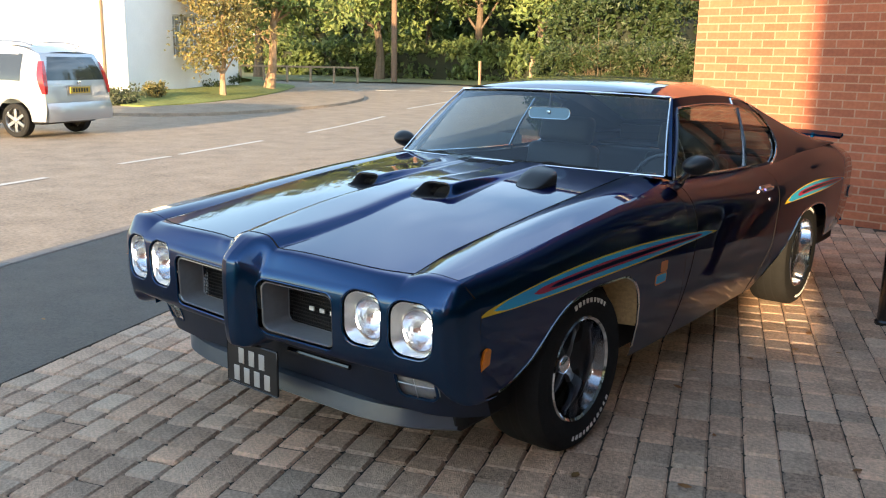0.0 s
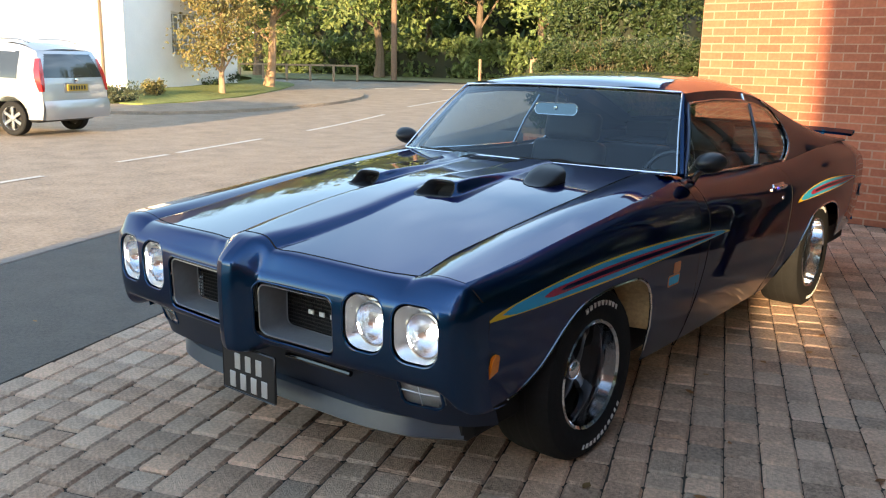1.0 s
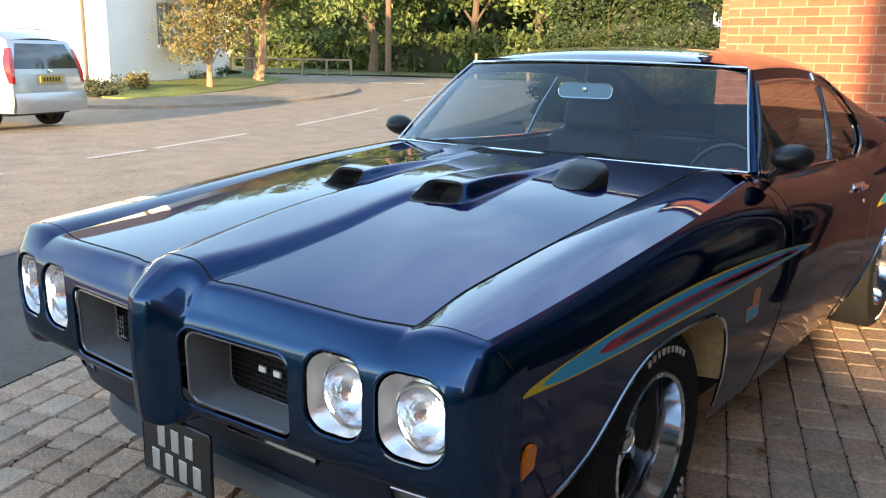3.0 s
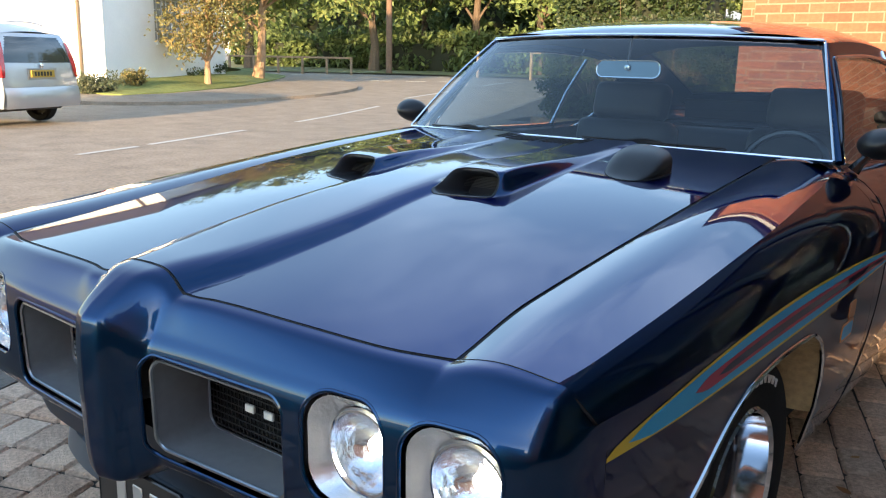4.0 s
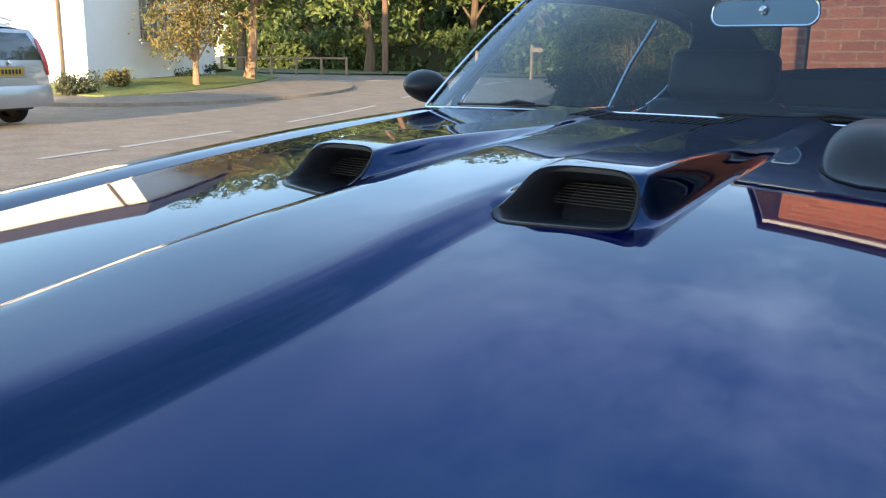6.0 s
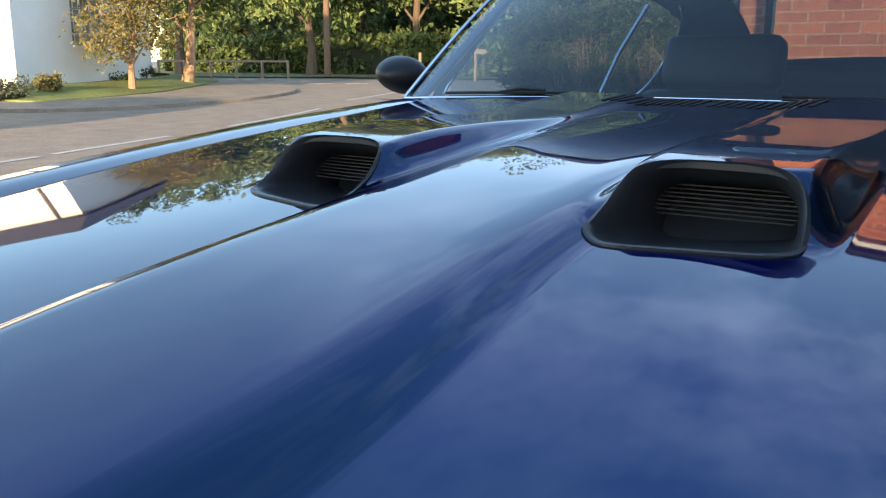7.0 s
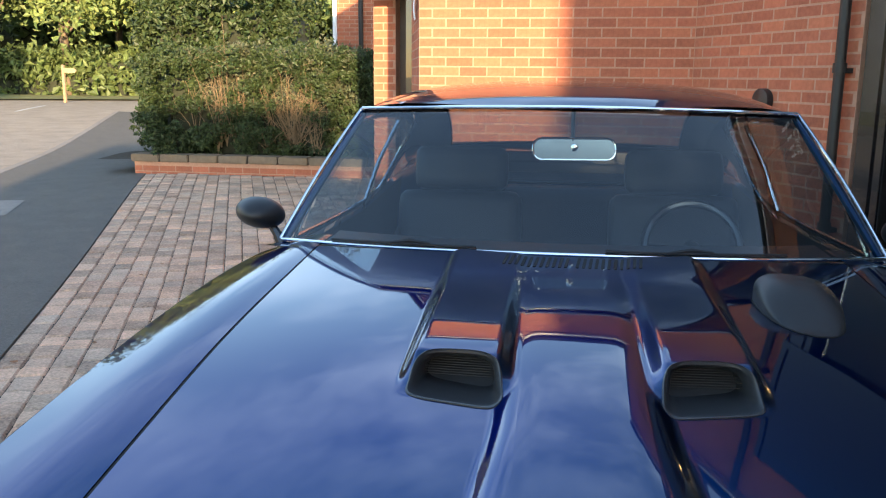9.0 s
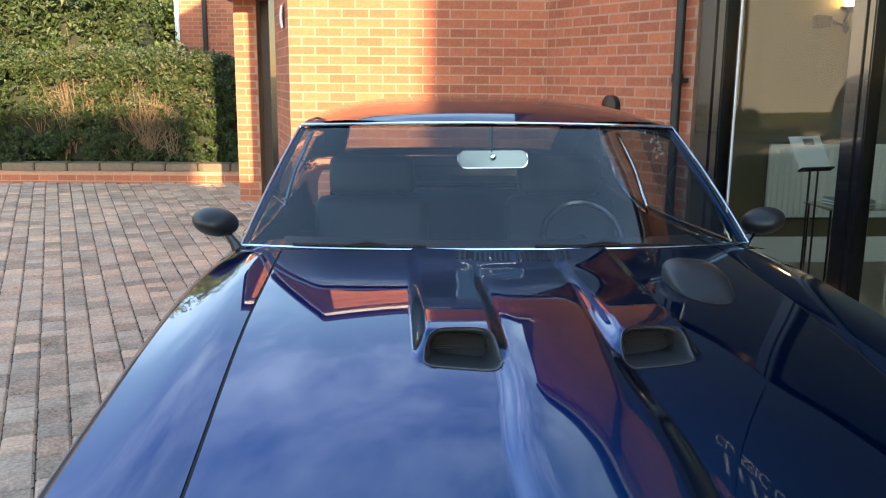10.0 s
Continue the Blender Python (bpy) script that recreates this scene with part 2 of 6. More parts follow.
def part(name, bm, mat, parent=None, label="", smooth=True, kind=""):
    me = mesh_of(bm, mat, smooth)
    me.name = name
    ob = new(name, me)
    ob.parent = parent
    return tagged(ob, label, "", "", kind)


def grid(f, us, vs, keep=None, closed_v=False, bm=None):
    """A sheet of quads over f(u, v); keep(u, v) drops cells by their middle."""
    bm = bm or bmesh.new()
    vs = list(vs)
    rows = [[bm.verts.new(f(u, v)) for v in vs] for u in us]
    n = len(vs) if closed_v else len(vs) - 1
    for i in range(len(us) - 1):
        for j in range(n):
            k = (j + 1) % len(vs)
            if keep and not keep((us[i] + us[i + 1]) / 2, (vs[j] + vs[k]) / 2):
                continue
            bm.faces.new((rows[i][j], rows[i + 1][j], rows[i + 1][k], rows[i][k]))
    loose = [v for v in bm.verts if not v.link_faces]
    bmesh.ops.delete(bm, geom=loose, context="VERTS")
    return bm


def box(lo, hi, bevel=0.0, bm=None, m=None, seg=1):
    own = bmesh.new()
    bmesh.ops.create_cube(own, size=1)
    for v in own.verts:
        v.co = Vector([(a + b) / 2 + c * (b - a) for a, b, c in zip(lo, hi, v.co)])
    if bevel:
        bmesh.ops.bevel(own, geom=own.edges[:], offset=bevel, segments=seg, profile=0.6, affect="EDGES")
    if m is not None:
        own.transform(m)
    if bm is None:
        return own
    me = bpy.data.meshes.new("t")
    own.to_mesh(me)
    own.free()
    bm.from_mesh(me)
    bpy.data.meshes.remove(me)
    return bm


def tube(points, r, closed=False, sides=8, bm=None):
    """A round bar along points; r is one radius or one for each point."""
    bm = bm or bmesh.new()
    pts = [Vector(p) for p in points]
    n = len(pts)
    rs = r if isinstance(r, (list, tuple)) else [r] * n
    rings, up = [], None
    for i, p in enumerate(pts):
        a = pts[i - 1] if (i or closed) else p
        b = pts[(i + 1) % n] if (i < n - 1 or closed) else p
        d = (b - a).normalized()
        if up is None:
            up = d.orthogonal().normalized()
        up = (up - d * up.dot(d))
        up = up.normalized() if up.length > 1e-6 else d.orthogonal().normalized()
        side = d.cross(up)
        rings.append([bm.verts.new(p + rs[i] * (math.cos(k * math.tau / sides) * up + math.sin(k * math.tau / sides) * side)) for k in range(sides)])
    for i in range(n if closed else n - 1):
        a, b = rings[i], rings[(i + 1) % n]
        for k in range(sides):
            bm.faces.new((a[k], a[(k + 1) % sides], b[(k + 1) % sides], b[k]))
    if not closed:
        bm.faces.new(rings[0][::-1])
        bm.faces.new(rings[-1])
    return bm


def lathe(profile, axis="x", steps=48, bm=None, centre=(0, 0, 0)):
    """A turned solid: profile of (along, radius) round an axis."""
    bm = bm or bmesh.new()
    rows = []
    for k in range(steps):
        a = k * math.tau / steps
        ring = []
        for s, r in profile:
            p = {"x": (s, r * math.cos(a), r * math.sin(a)), "z": (r * math.cos(a), r * math.sin(a), s), "y": (r * math.cos(a), s, r * math.sin(a))}[axis]
            ring.append(bm.verts.new(Vector(p) + Vector(centre)))
        rows.append(ring)
    for k in range(steps):
        a, b = rows[k], rows[(k + 1) % steps]
        for i in range(len(profile) - 1):
            bm.faces.new((a[i], b[i], b[i + 1], a[i + 1]))
    return bm


def prism(outline, f0, f1, bm=None):
    """A plate between two copies of an outline of (u, v), laid by f0 and f1."""
    bm = bm or bmesh.new()
    a = [bm.verts.new(f0(u, v)) for u, v in outline]
    b = [bm.verts.new(f1(u, v)) for u, v in outline]
    n = len(a)
    for i in range(n):
        bm.faces.new((a[i], a[(i + 1) % n], b[(i + 1) % n], b[i]))
    bm.faces.new(a[::-1])
    bm.faces.new(b)
    return bm


def rounded(x0, z0, x1, z1, r, n=6):
    """The outline of a rounded rectangle."""
    out = []
    for cx, cz, a in ((x1 - r, z1 - r, 0), (x0 + r, z1 - r, 90), (x0 + r, z0 + r, 180), (x1 - r, z0 + r, 270)):
        for k in range(n + 1):
            t = radians(a + 90 * k / n)
            out.append((cx + r * math.cos(t), cz + r * math.sin(t)))
    return out


def in_rounded(x, z, x0, z0, x1, z1, r):
    dx, dz = max(x0 + r - x, 0, x - x1 + r), max(z0 + r - z, 0, z - z1 + r)
    return x0 < x < x1 and z0 < z < z1 and math.hypot(dx, dz) < r


def spl(xs, ys):
    """A smooth curve through the given values."""
    xs, ys = np.array(xs, float), np.array(ys, float)
    h = np.diff(xs)
    d = np.diff(ys) / h
    t = np.zeros(len(xs))
    for i in range(1, len(xs) - 1):
        if d[i - 1] * d[i] > 0:
            w1, w2 = 2 * h[i] + h[i - 1], h[i] + 2 * h[i - 1]
            t[i] = (w1 + w2) / (w1 / d[i - 1] + w2 / d[i])
    t[0], t[-1] = d[0], d[-1]

    def f(x):
        x = min(max(x, xs[0]), xs[-1])
        i = min(max(int(np.searchsorted(xs, x)) - 1, 0), len(h) - 1)
        u = (x - xs[i]) / h[i]
        return float((1 + 2 * u) * (1 - u) ** 2 * ys[i] + u * (1 - u) ** 2 * h[i] * t[i] + u * u * (3 - 2 * u) * ys[i + 1] + u * u * (u - 1) * h[i] * t[i + 1])
    return f


def smooth(a, b, x):
    u = min(max((x - a) / (b - a), 0), 1)
    return u * u * (3 - 2 * u)


def span(a, b, n):
    return [a + (b - a) * i / (n - 1) for i in range(n)]


# ---- ground ----
U, V = Vector((-0.351, 0.936, 0)), Vector((0.936, 0.351, 0))   # along the footway, and across it towards the building


def edge_x(y):
    return -1.56 - 0.375 * y


def kerb_x(y):
    return -3.46 - 0.41 * y


def ground_z(x, y):
    return 0.16 * smooth(4.5, 10.5, y) * smooth(-10, -4.5, x) + 0.3 * smooth(16, 34, math.hypot(x, y))


def sheet(f, us, vs, lift, name, mat, label, category, thick=0.0):
    bm = grid(lambda a, b: (*f(a, b), ground_z(*f(a, b)) + lift), us, vs)
    if thick:
        r = bmesh.ops.extrude_face_region(bm, geom=bm.faces[:])
        for v in r["geom"]:
            if isinstance(v, bmesh.types.BMVert):
                v.co.z -= thick
    return tagged(part(name, bm, mat), label, category, "", "structure")


far = [-900, -400, -160, -90] + span(-60, 40, 101) + [90, 160, 400, 900]
sheet(lambda a, b: (a, b), far, far, -0.012, "ground", "asphalt", "worn light grey asphalt road running to the horizon", "road")
ys = span(-14, 26, 81)
sheet(lambda a, b: (edge_x(a) + (kerb_x(a) - edge_x(a)) * b, a), ys, span(0, 1, 6), 0.006, "pavement", "footway", "dark asphalt footway beside the block paving", "pavement", 0.03)
sheet(lambda a, b: (edge_x(a) + 0.02 + 9 * b, a), span(-9, 10.6, 50), span(0, 1, 19), -0.012 + 0.006, "paving_base", "sand", "dark sand between the paving blocks", "paving", 0.02)

# dropped kerb stones along the road
kerb = thing("kerb", "flush concrete kerb stones beside the footway", "kerb", "structure")
for k in range(44):
    y0 = -12 + k * 0.86
    a, b = Vector((kerb_x(y0), y0, 0)), Vector((kerb_x(y0 + 0.85), y0 + 0.85, 0))
    a.z, b.z = ground_z(a.x, a.y), ground_z(b.x, b.y)
    d = (b - a).normalized()
    s = Vector((-d.y, d.x, 0)) * 0.065
    bm = prism([(0, 0), (1, 0), (1, 1), (0, 1)], lambda u, v: a + (b - a) * u + s * (2 * v - 1) + Vector((0, 0, -0.05)), lambda u, v: a + (b - a) * u + s * (2 * v - 1) + Vector((0, 0, 0.014)))
    bmesh.ops.bevel(bm, geom=bm.edges[:], offset=0.006, segments=1, affect="EDGES")
    part("kerb_stone", bm, "kerb", kerb)

bm = grid(lambda a, b: (lambda p: (p.x, p.y, ground_z(p.x, p.y) + 0.010))(Vector((-6.02, 7.22, 0)) + Vector((0.62, 0.07, 0)) * a + Vector((-0.33, 0.84, 0)) * b), span(0, 1, 5), span(0, 1, 5))
tagged(part("pavement_patch", bm, "kerb"), "pale concrete patch let into the footway", "patch", "", "structure")

# broken centre line of the road
dash = []
for k, (x0, y0, x1, y1) in enumerate(((-4.9, -3.0, -6.1, 0.2), (-7.3, 1.2, -8.05, 3.35), (-8.72, 4.75, -9.06, 5.80), (-9.19, 6.07, -10.2, 8.57), (-11.0, 10.45, -13.2, 15.2), (-14.6, 17.8, -15.8, 21.6), (-17, 25, -18.5, 29))):
    d = Vector((x1 - x0, y1 - y0, 0)).normalized()
    s = Vector((-d.y, d.x, 0)) * 0.055
    p = lambda u, v: Vector((x0 + (x1 - x0) * u, y0 + (y1 - y0) * u, 0)) + s * v
    bm = grid(lambda u, v: (*p(u, v + 0.12 * noise.noise((u * 9, v, k)))[:2], ground_z(*p(u, v)[:2]) - 0.005), span(0, 1, 14), (-1, 0, 1))
    tagged(part("road_marking", bm, "line"), "worn white painted dash on the road", "road marking", "centre line dashes", "structure")

# far footway with its kerb, lawn and verge
far_edge = [(-34, 3.5), (-24, 6.9), (-18.6, 8.9), (-16.5, 10.7), (-16.0, 12.7), (-16.3, 15.6), (-17.7, 19.0), (-20.5, 21.5), (-25.6, 24.3), (-36, 27.0)]
lawn_edge = [(-35, 6.5), (-25, 9.4), (-20.0, 10.6), (-18.3, 11.4), (-18.5, 12.9), (-19.2, 15.0), (-21.6, 18.9), (-24.4, 22.0), (-28, 23.8), (-37, 26.0)]
back_edge = [(-36, 9), (-26, 11.5), (-21.5, 12.6), (-20.6, 12.4), (-21.0, 13.6), (-22.0, 16.2), (-24.2, 19.6), (-26.5, 21.4), (-29, 22.6), (-38, 25)]


def strip(name, outer, inner, z0, z1, mat, label, category, skirt):
    bm = bmesh.new()
    n = 48
    fs = [[spl(range(len(e)), [p[k] for p in e]) for k in (0, 1)] for e in (outer, inner)]
    rows = []
    for i in range(n):
        s = i * (len(outer) - 1) / (n - 1)
        a, b = [Vector((f[0](s), f[1](s), 0)) for f in fs]
        col = [a + Vector((0, 0, ground_z(a.x, a.y) - 0.1))] if skirt else []
        for k in range(7):
            p = a.lerp(b, k / 6)
            col.append(Vector((p.x, p.y, ground_z(p.x, p.y) + z0 + (z1 - z0) * smooth(0, 1, k / 6) + 0.02 * noise.noise(p) * k / 6)))
        rows.append([bm.verts.new(c) for c in col])
    for i in range(n - 1):
        for k in range(len(rows[0]) - 1):
            bm.faces.new((rows[i][k], rows[i + 1][k], rows[i + 1][k + 1], rows[i][k + 1]))
    return tagged(part(name, bm, mat), label, category, "", "structure")


strip("pavement_far", far_edge, lawn_edge, 0.07, 0.10, "asphalt", "grey asphalt pavement with a low kerb", "pavement", True)
strip("lawn", lawn_edge, back_edge, 0.13, 0.34, "grass", "bright green mown grass bank", "lawn", True)
def verge_at(a, b):
    y0 = 33 + (0.55 if a < -28 else 0.3) * (a + 28)
    return a, y0 + (110 - y0) * b


bm = grid(lambda a, b: (*verge_at(a, b), ground_z(*verge_at(a, b)) + 0.05 + 0.06 * noise.noise((a * 0.3, b * 20, 0))), span(-80, 40, 40), span(0, 1, 24))
tagged(part("verge", bm, "verge"), "rough grass verge below the trees", "grass", "", "structure")


# ---- brickwork ----
PITCH, COURSE = 0.235, 0.0795


def brick_mesh(length, depth=0.03, high=COURSE - 0.009):
    bm = box((0, 0, 0), (length, depth, high), 0.003)
    me = mesh_of(bm, "brick", False)
    me.name = "brick"
    return me


BRICK, HALF_BRICK = brick_mesh(PITCH - 0.009), brick_mesh(PITCH / 2 - 0.009)


def brick_wall(name, a, b, z0, z1, label, thick=0.25, loose=None, out=1):
    """A wall from a to b in plan, its bricks proud on the side to the right of a-b (out=1)."""
    a, b = Vector((*a, 0)), Vector((*b, 0))
    d = (b - a).normalized()
    n = Vector((d.y, -d.x, 0)) * out
    L = (b - a).length
    f0 = lambda u, v: a + d * u + Vector((0, 0, v))
    f1 = lambda u, v: a + d * u - n * thick + Vector((0, 0, v))
    core = prism([(0, z0), (L, z0), (L, z1), (0, z1)], f0, f1)
    wall = tagged(part(name, core, "mortar", smooth=False), label, "wall", "", "structure")
    rows = int((z1 - z0) / COURSE)
    joined = bmesh.new()
    rng = random.Random(name)
    made = 0
    for r in range(rows):
        z = z0 + r * COURSE + 0.006
        s = -(PITCH / 2 if r % 2 else 0)
        while s < L - 0.02:
            s0, s1 = max(s, 0), min(s + PITCH - 0.009, L)
            if s1 - s0 > 0.03:
                proud = 0.0008 + 0.0016 * rng.random()
                near = loose and loose[0] < s0 < loose[1] and loose[2] < z < loose[3] and made < 300
                full = abs(s1 - s0 - (PITCH - 0.009)) < 0.002
                if near and full:
                    ob = new("brick", BRICK)
                    m = Matrix.Translation(a + d * s0 + n * proud + Vector((0, 0, z)))
                    x, y = d, -n
                    if out < 0:
                        m = Matrix.Translation(a + d * s1 + n * proud + Vector((0, 0, z)))
                        x = -d
                    rot = Matrix((x.to_3d(), y, Vector((0, 0, 1)))).transposed().to_4x4()
                    ob.matrix_world = m @ rot
                    ob.parent = wall
                    made += 1
                else:
                    q = [joined.verts.new(a + d * u + n * w + Vector((0, 0, v))) for u, v, w in (
                        (s0, z, -0.01), (s1, z, -0.01), (s1, z + COURSE - 0.009, -0.01), (s0, z + COURSE - 0.009, -0.01),
                        (s0 + 0.004, z + 0.004, proud), (s1 - 0.004, z + 0.004, proud), (s1 - 0.004, z + COURSE - 0.012, proud), (s0 + 0.004, z + COURSE - 0.012, proud))]
                    joined.faces.new(q[4:])
                    for k in range(4):
                        joined.faces.new((q[k], q[(k + 1) % 4], q[4 + (k + 1) % 4], q[4 + k]))
            s += PITCH
    part("brickwork", joined, "brick", wall, smooth=False, kind="stuff")
    return wall


RC, LC = (1.05, 6.82), (-1.21, 6.95)                     # ends of the rear wall
SD = Vector((0.427, -0.904, 0))                          # along the showroom front
JAMB = (1.79, 5.20)
EAVE, EAVE_S = 3.80, 5.2
brick_wall("wall_rear", LC, RC, -0.05, EAVE, "sunlit red brick wall behind the parked car", loose=(0, 3, 0.9, 2.75))
brick_wall("wall_side", RC, JAMB, -0.05, EAVE_S, "shaded red brick wall beside the showroom window")
brick_wall("wall_return", (-1.50, 8.3), LC, -0.05, EAVE, "red brick return wall beside a recessed doorway", loose=(0, 1.4, 0.9, 2.6))
brick_wall("wall_pier", (-2.02, 8.92), (-1.77, 8.88), -0.05, EAVE, "red brick pier beside the recessed doorway", loose=(0, 0.6, 0.4, 2.5))
brick_wall("wall_pier_side", (-1.775, 8.955), (-1.775, 9.3), -0.05, EAVE, "red brick side of the doorway pier")


# ---- pavers ----
def pavers():
    base = tagged(new("paving", None), "tumbled concrete block paving in brown and grey", "paving", "", "structure")
    rng = random.Random(7)
    shapes = {}
    W = 0.137
    for L in (0.13, 0.165, 0.20):
        bm = box((-(W - 0.004) / 2, -(L - 0.008) / 2, -0.03), ((W - 0.004) / 2, (L - 0.008) / 2, 0.0), 0.0)
        top = [e for e in bm.edges if all(v.co.z > -0.001 for v in e.verts)]
        bmesh.ops.bevel(bm, geom=top + [e for e in bm.edges if abs(e.verts[0].co.z - e.verts[1].co.z) > 0.02], offset=0.010, segments=1, affect="EDGES")
        me = mesh_of(bm, "paver", False)
        me.name = "paver"
        shapes[L] = me
    joined_v, joined_f = [], []
    count = 0
    cols = range(0, 62)
    for c in cols:
        s = -4.5 + rng.random() * 0.2
        while s < 12.4:
            L = rng.choice((0.13, 0.165, 0.165, 0.20, 0.20)) if c else 0.20
            mid = Vector((-1.56, 0, 0)) + V * (0.075 + c * W) + U * (s + L / 2)
            s += L
            x, y = mid.x, mid.y
            if y < -2.6 or y > 10.35 or x > 4.6 or (x > 1.2 and y > 6.6) or (x - 1.79) * 0.904 + (y - 5.2) * 0.427 > 0.02:
                continue
            if x > -1.6 and y > 6.8 - 0.06 * x and x < 1.2 and x > -1.2:
                continue
            z = ground_z(x, y) + 0.006 + 0.004 * noise.noise((x * 1.3, y * 1.3, 2)) + 0.006 * (rng.random() - 0.5)
            tilt = Euler((0.045 * (rng.random() - 0.5), 0.045 * (rng.random() - 0.5), math.atan2(U.y, U.x) - math.pi / 2 + 0.035 * (rng.random() - 0.5)))
            m = Matrix.Translation((x, y, z)) @ tilt.to_matrix().to_4x4()
            near = -1.75 < x < 1.9 and -1.25 < y < 0.55 and not (-0.8 < x < 0.75 and y > 0.2)
            if near and count < 300:
                ob = new("paver", shapes[L])
                ob.matrix_world = m
                ob.parent = base
                count += 1
            else:
                k = len(joined_v)
                me = shapes[L]
                joined_v.extend(tuple(m @ v.co) for v in me.vertices)
                joined_f.extend(tuple(k + i for i in p.vertices) for p in me.polygons)
    me = bpy.data.meshes.new("paving_blocks")
    me.from_pydata(joined_v, [], joined_f)
    me.materials.append(M["paver"])
    ob = new("paving_blocks", me)
    ob.parent = base
    tagged(ob, kind="stuff")


pavers()


# ---- the car: surfaces ----
seam_y = spl((0, 0.06, 0.15, 0.2, 0.42, 0.58, 0.70), (0.129, 0.126, 0.121, 0.13, 0.148, 0.166, 0.201))
side_seam_x = spl((0.12, 0.2, 0.45, 1.1, 1.75), (0.705, 0.70, 0.674, 0.68, 0.668))
side_seam_z = spl((0.1, 0.2, 0.467, 0.744, 1.12, 1.75), (0.818, 0.833, 0.870, 0.908, 0.955, 1.012))
ridge_w = spl((0.0, 0.13, 0.3, 0.52, 0.8, 1.1, 1.5), (0.10, 0.118, 0.147, 0.155, 0.134, 0.130, 0.12))
ridge_h = spl((0.0, 0.13, 0.3, 0.5, 0.85, 1.1, 1.45), (0.040, 0.036, 0.029, 0.024, 0.020, 0.014, 0.0))
SCOOP = (0.120, 0.284, 0.828, 0.946)                       # inner and outer x, foot and lip y


def scoop_foot(a):
    """y of the front edge of a hood scoop, which runs back towards its outer end."""
    return SCOOP[2] + 0.042 * (a - SCOOP[0]) / (SCOOP[1] - SCOOP[0])


def ridge_fall(u, p):
    """Section of the centre ridge: its crown steepens outwards and meets the hood in a tight hollow."""
    if u < 0.86:
        return 1 - max(u, 0) ** p
    k = min((u - 0.86) / 0.26, 1)
    a, d = 1 - 0.86 ** p, -p * 0.86 ** (p - 1) * 0.26
    return a * (1 + 2 * k) * (1 - k) ** 2 + d * k * (1 - k) ** 2


def hood_z(x, y):
    a = abs(x)
    z = side_seam_z(y) + (0.026 + 0.010 * smooth(0.2, 0.8, y)) * (1 - min(a / 0.69, 1) ** 2)
    w = ridge_w(y)
    z += ridge_h(y) * ridge_fall((a - w) / (0.085 - 0.018 * smooth(0.15, 0.5, y)) + 1, 2.4 + 0.7 * smooth(0.35, 0.75, y))
    x0, x1, y1 = SCOOP[0], SCOOP[1], SCOOP[3]
    y0 = scoop_foot(a)
    lat = smooth(x0 - 0.018, x0 + 0.018, a) * (1 - smooth(x1 - 0.016, x1 + 0.020, a))
    if y > y0:
        rise = smooth(y0, y1, y) if y < y1 else 1 - smooth(y1 + 0.02, 1.46, y) ** 0.8
        plane = side_seam_z(y) + 0.0326 + 0.008 + 0.036 * rise
        lat *= smooth(y0 - 0.002, y0 + 0.085, y)
        z += (max(plane, z) - z) * lat
    return z


def hood_rear(x):
    return 1.615 + 0.14 * (x / 0.67) ** 2


shoulder_x = spl((0.16, 0.3, 0.6, 1.0, 1.5, 1.8, 1.95, 2.9, 3.3, 4.0, 4.6, 5.2), (0.872, 0.885, 0.888, 0.886, 0.862, 0.825, 0.806, 0.812, 0.83, 0.83, 0.80, 0.74))
shoulder_z = spl((0.16, 0.3, 0.6, 1.0, 1.5, 1.8, 1.95, 2.9, 3.3, 4.0, 4.6, 5.2), (0.838, 0.852, 0.882, 0.925, 0.972, 0.988, 0.982, 0.955, 0.957, 0.990, 0.985, 0.92))
side_max = spl((0.1, 0.25, 0.5, 1.0, 1.5, 2.1, 2.9, 3.4, 4.0, 4.6, 5.2), (0.912, 0.926, 0.944, 0.955, 0.964, 0.968, 0.960, 0.962, 0.956, 0.92, 0.84))
ARCHES = ((0.98, 0.335, 0.385), (3.825, 0.335, 0.375))


front_arch = spl((0.26, 0.405, 0.55, 0.618, 0.69, 0.76, 0.84, 1.03, 1.2, 1.28, 1.34, 1.38, 1.41), (0.41, 0.425, 0.486, 0.54, 0.60, 0.642, 0.668, 0.684, 0.680, 0.650, 0.58, 0.44, 0.27))
rear_arch = spl((2.95, 3.1, 3.25, 3.36, 3.45, 3.536, 3.66, 3.874, 4.05, 4.14, 4.217, 4.27, 4.30), (0.27, 0.36, 0.43, 0.484, 0.55, 0.617, 0.655, 0.668, 0.645, 0.605, 0.528, 0.44, 0.38))


def low_z(y):
    if y < 1.41:
        return front_arch(y)
    return 0.27 if y < 2.95 else (rear_arch(y) if y < 4.30 else 0.38)


def side_x(y, z):
    """Half width of the body side at a height."""
    zs, xs, xm = shoulder_z(y), shoulder_x(y), side_max(y)
    zm = 0.735
    if z > zm:
        t = (z - zm) / (zs - zm)
        return xm - (xm - xs) * (0.30 * t ** 2 + 0.70 * t ** 5)
    t = (zm - z) / (zm - 0.22)
    return xm - 0.012 * t - 0.085 * t ** 3


# nose: how far forward the front face lies, and its outline from the hood edge down
front_y = spl((0, 0.035, 0.075, 0.11, 0.45, 0.66, 0.80, 0.875, 0.91, 0.925, 0.93), (-0.018, -0.008, 0.028, 0.052, 0.072, 0.09, 0.106, 0.125, 0.165, 0.21, 0.26))


